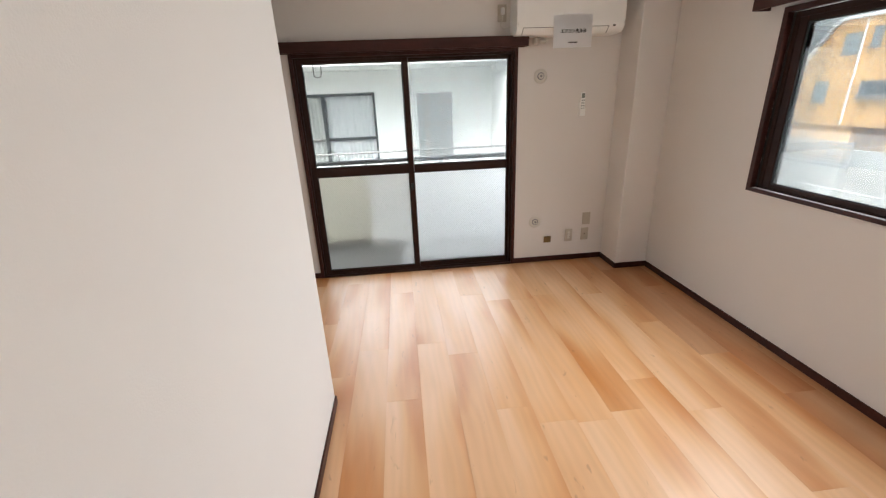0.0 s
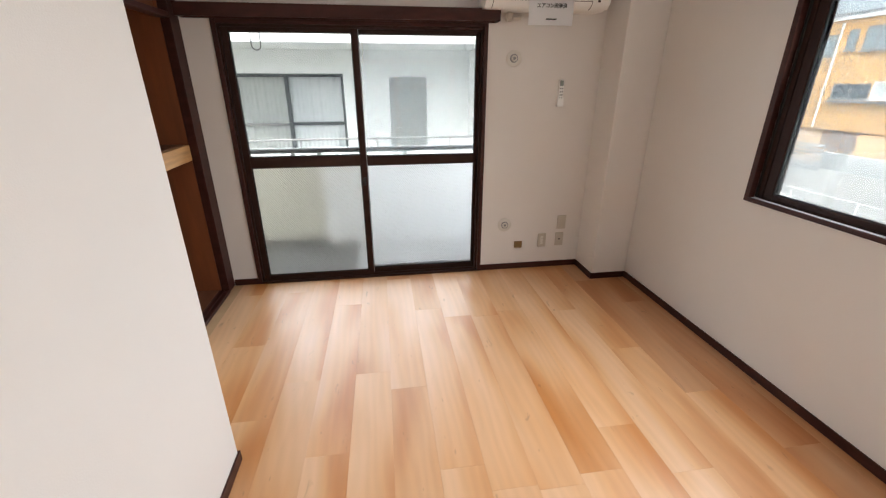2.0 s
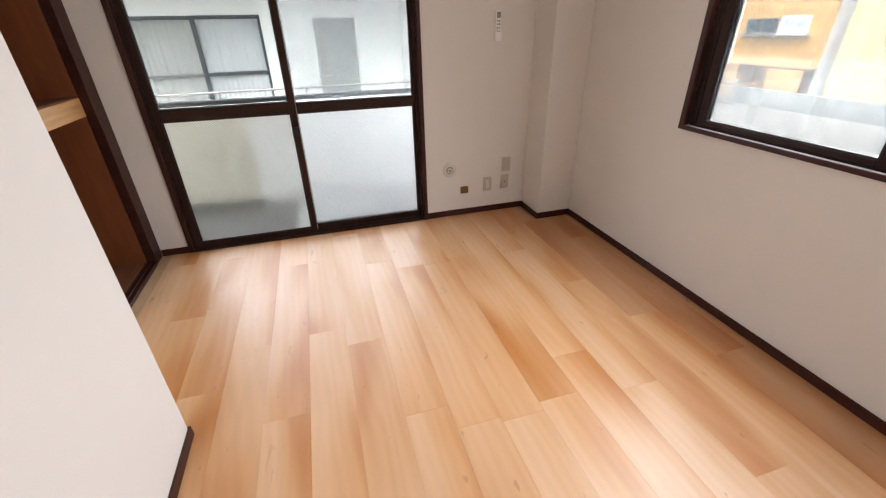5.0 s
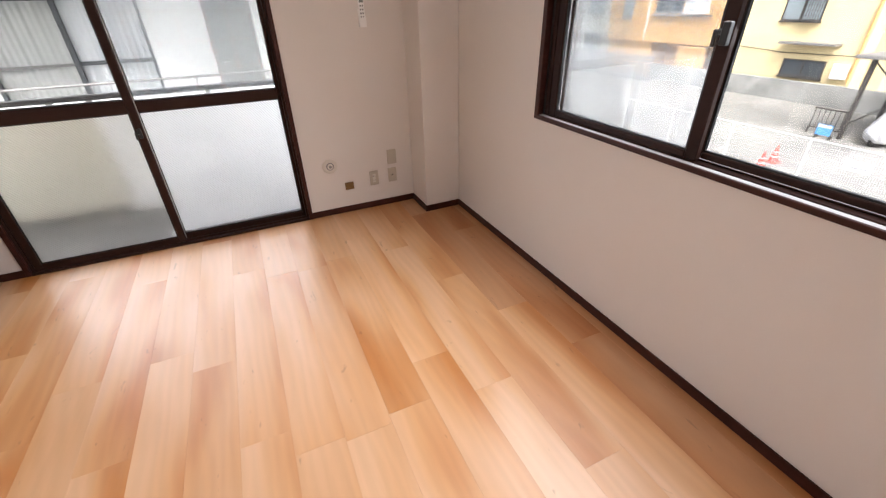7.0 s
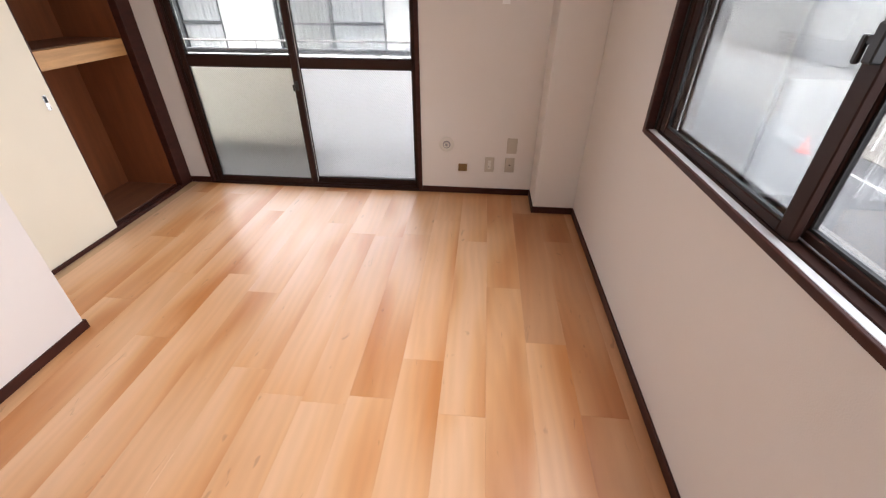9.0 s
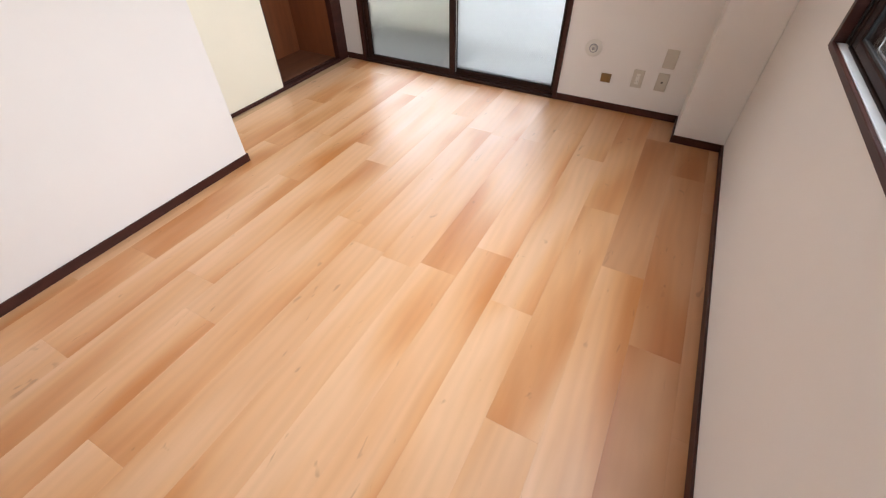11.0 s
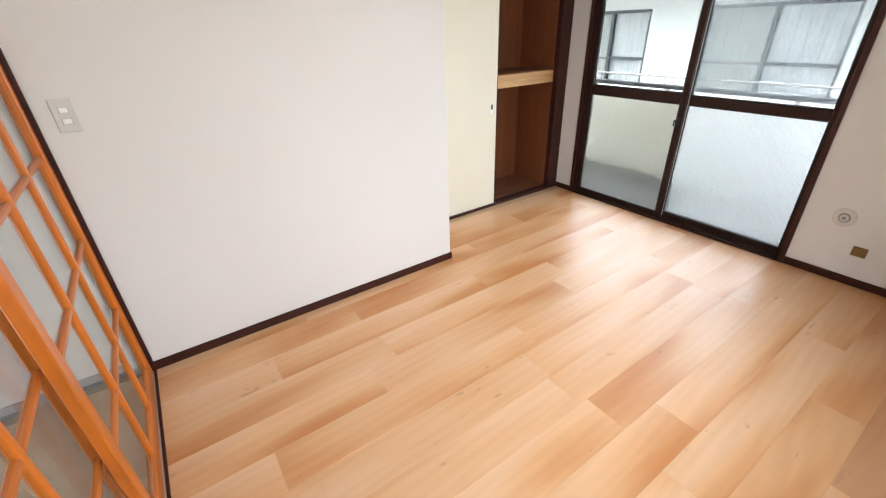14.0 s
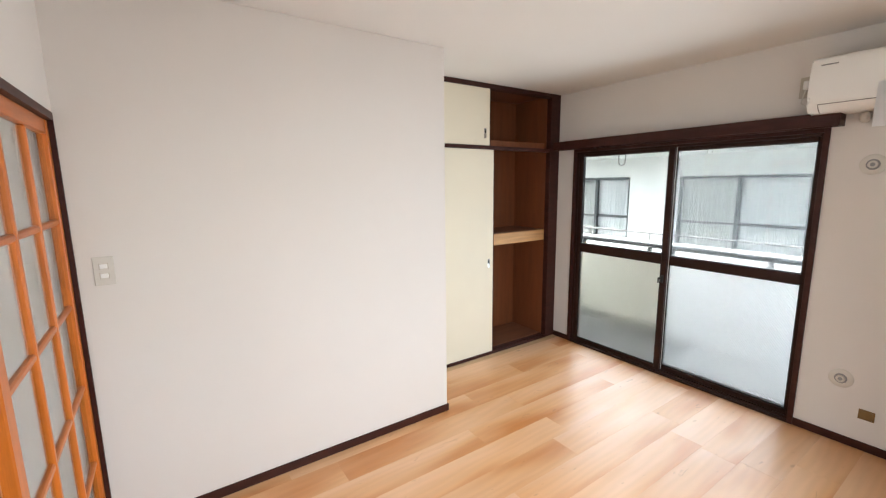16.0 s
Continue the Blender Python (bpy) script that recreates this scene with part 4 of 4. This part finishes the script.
def facade_window(house, x, y0, y1, z0, z1, glass, frame_mat, label, mid=True):
    w = part("window", solid([(x - 0.05, x + 0.04, y0, y0 + 0.06, z0, z1), (x - 0.05, x + 0.04, y1 - 0.06, y1, z0, z1), (x - 0.05, x + 0.04, y0 + 0.06, y1 - 0.06, z1 - 0.06, z1),
                              (x - 0.05, x + 0.04, y0 + 0.06, y1 - 0.06, z0, z0 + 0.06)] + ([(x - 0.045, x + 0.04, (y0 + y1) / 2 - 0.03, (y0 + y1) / 2 + 0.03, z0 + 0.06, z1 - 0.06)] if mid else [])),
             frame_mat, house, label)
    part("pane", solid([(x - 0.012, x - 0.002, y0 + 0.06, y1 - 0.06, z0 + 0.06, z1 - 0.06)]), glass, w)
    part("window_sill", solid([(x - 0.12, x - 0.002, y0 - 0.05, y1 + 0.05, z0 - 0.07, z0 - 0.003)], 0.005), frame_mat, w)


HX = 23.0
cream = thing("cream_house", (HX + 3, 9.8, -2.1), "cream rendered two-storey house above the retaining wall", "house")
part("wall", solid([(HX, HX + 7, 6.9, 12.75, -2.9, 5.2)], 0.02), M_CREAMW, cream)
part("side_wing", solid([(HX + 0.9, HX + 7, 6.2, 6.9, -2.9, 5.2)], 0.02), M_CREAMW, cream)
part("roof", solid([(HX - 0.6, HX + 7.6, 5.8, 13.2, 5.2, 5.5)], 0.05), M_ROOF, cream)
facade_window(cream, HX, 8.05, 9.87, -1.95, -1.2, M_DARKW, M_STEEL, "low dark window")
facade_window(cream, HX, 8.95, 10.63, 0.39, 1.5, M_PALEW, M_STEEL, "window with a projecting bar grille")
part("window_grille", solid([(HX - 0.32, HX - 0.3, 8.95 + 0.105 * k, 8.965 + 0.105 * k, 0.36, 1.5) for k in range(8)] + [(HX - 0.33, HX - 0.06, 8.9, 9.75, 0.33, 0.36), (HX - 0.33, HX - 0.06, 8.9, 9.75, 1.5, 1.53)]
                            + [(HX - 0.325, HX - 0.3, 8.95, 9.72, 0.6 + 0.22 * k, 0.615 + 0.22 * k) for k in range(4)]), M_STEEL, cream, "dark bar grille")
part("awning", solid([(HX - 0.6, HX - 0.002, 7.75, 10.1, -0.55, -0.45)], 0.01), M_RAIL, cream, "narrow grey awning")
part("meter_box", solid([(HX - 0.22, HX - 0.002, 7.12, 7.68, -1.86, -1.26)], 0.02), M_FASCIA, cream, "white box on the wall")
bm = bmesh.new()
tube(bm, [(HX - 0.1, 13.0, -0.75), (HX - 0.1, 10, -0.95), (HX - 0.1, 6.3, -0.9)], 0.018, 6)
part("cable", bm, M_STEEL, cream, "thin black cable", True)
bm = bmesh.new()
tube(bm, [(HX - 0.06, 7.0, -2.0), (HX - 0.06, 7.0, 5.1)], 0.045, 8)
part("downpipe", bm, M_ORANGE, cream, "", True)

orange = thing("orange_house", (HX + 4, 17.5, GROUND), "orange rendered house with white verge boards and small windows", "house")
bm = bmesh.new()
prof = [(13.75, -0.95), (21.7, -0.95), (21.9, 2.1), (19.95, 4.6), (13.75, 4.6)]
a = [bm.verts.new((HX, y, z)) for y, z in prof]
b = [bm.verts.new((HX + 8, y, z)) for y, z in prof]
bm.faces.new(a)
bm.faces.new(b[::-1])
for k in range(5):
    bm.faces.new((a[k], b[k], b[(k + 1) % 5], a[(k + 1) % 5]))
part("upper_wall", bm, M_ORANGE, orange)
part("lower_wall", solid([(HX + 1.6, HX + 8, 13.75, 21.7, GROUND, -0.952), (HX + 0.2, HX + 1.598, 18.0, 21.7, GROUND, -0.952)]), M_ORANGE, orange)
part("garden_block", solid([(HX - 0.2, HX + 0.3, 14.15, 15.8, GROUND, -1.05)], 0.02), M_ORANGE, orange, "orange low block by the entrance")
part("verge_board", solid([(HX - 0.12, HX + 8.1, 13.4, 19.95, 4.6, 4.78)], 0.01), M_FASCIA, orange)
bm = solid([(HX - 0.12, HX + 8.1, 0, 3.2, 0, 0.18)])
bm.transform(Matrix.Translation((0, 22.0, 2.05)) @ Matrix.Rotation(radians(180 - 52), 4, "X") @ Matrix.Translation((0, 0, -0.18)))
part("verge_board", bm, M_FASCIA, orange)
part("roof", solid([(HX - 0.05, HX + 8.0, 13.5, 19.9, 4.782, 4.95)], 0.01), M_ROOF, orange)
part("side_wall", solid([(HX + 0.5, HX + 7, 12.85, 13.748, GROUND, 4.5)]), M_PALE, orange, "shaded gap wall")
for (y0, y1, z0, z1, g) in ((18.65, 19.55, 2.86, 3.92, M_PALEW), (16.0, 17.24, 3.04, 4.18, M_PALEW), (19.8, 20.66, 0.32, 1.5, M_PALEW), (16.15, 18.05, 0.70, 1.45, M_DARKW), (17.6, 18.1, 3.1, 4.1, M_PALEW)):
    facade_window(orange, HX, y0, y1, z0, z1, g, M_RAIL, "small grey framed window", y1 - y0 > 1)
facade_window(orange, HX, 14.5, 16.05, 0.70, 1.55, M_WIRE, M_FASCIA, "window with a white blind")
part("ledge", solid([(HX - 0.25, HX - 0.002, 14.2, 18.1, 0.50, 0.58)], 0.01), M_RAIL, orange)
bm = bmesh.new()
tube(bm, [(HX - 0.08, 18.5, -0.9), (HX - 0.08, 18.5, 4.5)], 0.05, 8)
part("downpipe", bm, M_FASCIA, orange, "white downpipe", True)

pale = thing("pale_house", (30, 26, GROUND), "pale grey house beyond the orange one", "house")
part("wall", solid([(HX + 1, HX + 9, 22.6, 31, GROUND, 3.2)], 0.03), M_PALE, pale)
part("roof", solid([(HX + 0.4, HX + 9.4, 22.1, 31.5, 3.2, 3.6)], 0.03), M_ROOF, pale)
for y0 in (23.4, 26.4):
    facade_window(pale, HX + 1, y0, y0 + 1.7, 0.5, 1.7, M_PALEW, M_RAIL, "grey framed window")
    facade_window(pale, HX + 1, y0, y0 + 1.7, -2.0, -0.7, M_PALEW, M_RAIL, "grey framed window")

slats = thing("slatted_fence", (20.8, 19, GROUND), "grey horizontal slatted fence before the orange house", "fence")
for k in range(7):
    part("slat", solid([(20.75, 20.79, 15.6, 33.0, GROUND + 0.06 + 0.2 * k, GROUND + 0.2 + 0.2 * k)], 0.01), M_SLAT, slats)
for k in range(11):
    part("post", solid([(20.791, 20.85, 15.62 + 1.7 * k, 15.68 + 1.7 * k, GROUND, GROUND + 1.45)]), M_STEEL, slats)

shed = thing("carport", (18.5, 2.2, GROUND), "dark steel carport frame with a flat roof", "carport")
for x, y in ((17.0, 4.05), (20.2, 4.4), (17.0, -0.6), (20.2, -0.6)):
    part("post", solid([(x - 0.06, x + 0.06, y - 0.06, y + 0.06, GROUND, -0.36)], 0.008), M_STEEL, shed)
part("roof", solid([(16.7, 20.6, -1.0, 4.5, -0.36, -0.24)], 0.02), M_RAIL, shed)
for y0, y1 in ((4.05, 1.8), (1.8, 4.05)):
    bm = bmesh.new()
    tube(bm, [(17.0, y0, GROUND + 0.5), (17.0, y1, -0.4)], 0.025, 6)
    part("brace", bm, M_STEEL, shed, "", True)
part("side_rail", solid([(17.0, 17.04, 4.1, 5.1, GROUND + 0.85, GROUND + 0.9), (17.0, 17.04, 4.1, 5.1, GROUND + 0.2, GROUND + 0.24)] + [(17.01, 17.03, 4.15 + 0.15 * k, 4.17 + 0.15 * k, GROUND + 0.24, GROUND + 0.85) for k in range(7)]
                        + [(17.0, 17.04, 5.06, 5.1, GROUND, GROUND + 0.2)]), M_STEEL, shed, "dark bar railing")
flag = thing("blue_sign", (16.6, 4.8, GROUND), "blue and white board standing by the carport", "sign")
part("board", solid([(16.6, 16.63, 4.38, 4.83, GROUND + 0.1, GROUND + 0.46)], 0.004), M_BLUE, flag)
part("stripe", solid([(16.594, 16.5995, 4.40, 4.81, GROUND + 0.36, GROUND + 0.44)]), M_FASCIA, flag)
part("foot", solid([(16.5, 16.73, 4.34, 4.38, GROUND, GROUND + 0.1), (16.5, 16.73, 4.76, 4.8, GROUND, GROUND + 0.1)]), M_STEEL, flag)
flag.location.y -= 0.2


def covered_scooter(x, y, label):
    """A scooter under a cloth cover: a lumpy draped hood over two wheels."""
    s = thing("covered_scooter", (x, y, GROUND), label, "scooter", "parked scooters")
    bm = bmesh.new()
    bmesh.ops.create_icosphere(bm, subdivisions=4, radius=1.0)
    for v in bm.verts:
        k = v.co.copy()
        hgt = 0.56 + 0.1 * math.sin(2.2 * k.x + 0.6)
        v.co = Vector((x + 0.85 * k.x, y + 0.36 * k.y * (1.15 - 0.25 * k.z), GROUND + 0.45 + hgt * k.z)) + 0.05 * Vector((noise.noise(k * 3.1), noise.noise(k * 3.1 + Vector((7, 0, 0))), 0.5 * noise.noise(k * 2.5)))
        v.co.z = max(v.co.z, GROUND + 0.14)
    part("cover", bm, M_TARP, s, "", True)
    for dx in (-0.55, 0.55):
        bm = bmesh.new()
        lathe(bm, (x + dx, y - 0.05, GROUND + 0.22), (0, 1, 0), [(0.12, 0), (0.21, 0.01), (0.22, 0.05), (0.21, 0.09), (0.12, 0.1)], 20)
        part("wheel", bm, M_BLACK, s, "", True)


covered_scooter(17.4, 3.1, "scooter under a grey cloth cover in the carport")
covered_scooter(18.6, 1.6, "scooter under a pale cloth cover in the carport")

# ---- floor of long planks ----
floor = structure("floor", solid([(-3.6, 0.0, -3.66, 0.0, -0.12, -0.004)]), M_UNDER, "maple-look vinyl plank floor", "floor")
PITCH, LONG = 0.187, 1.3
ends = {-2: -2.29, -1: -1.995, 0: -1.62, 1: -1.215, 2: -2.04, 3: -1.772, 4: -1.99, 5: -2.035, 6: -2.012, 7: -1.89, 8: -1.378, 9: -2.53, 10: -1.75, 11: -2.55, 12: -1.5, 13: -0.875}
# Dark-toned planks by the street wall; shade under the window is in their colour.
DARK_SHADED = {(0, 2), (0, 3), (-1, 1), (-1, 2), (-1, 3), (-2, 1), (-2, 2), (-2, 3), (-2, 4)}
PALE = {(2, 1), (4, 1), (5, 1), (9, 1), (7, 2), (11, 1), (3, 2)}
for k in range(-2, 15):
    x1 = -0.248 - PITCH * k
    x0, x1 = max(x1 - PITCH, -3.115), min(x1, 0.0)
    if x1 - x0 < 0.005:
        continue
    start = ends.get(k, -1.5) - 2 * LONG
    for j in range(5):
        y0, y1 = max(start + j * LONG, YD - 0.02), min(start + (j + 1) * LONG, 0.0)
        if x1 < XL - 0.1:
            y0 = max(y0, -1.724)
        if y1 - y0 < 0.02:
            continue
        bm = solid([(x0 + 0.0001, x1 - 0.0001, y0 + 0.0001, y1 - 0.0001, -0.004, 0.0)])
        bmesh.ops.bevel(bm, geom=[e for e in bm.edges if all(v.co.z > -0.001 for v in e.verts)], offset=0.0004, segments=1, affect="EDGES")
        part("plank", bm, M_FLOOR_DARK_SHADED if (k, j) in DARK_SHADED else M_FLOOR_PALE if (k, j) in PALE else M_FLOOR, floor)
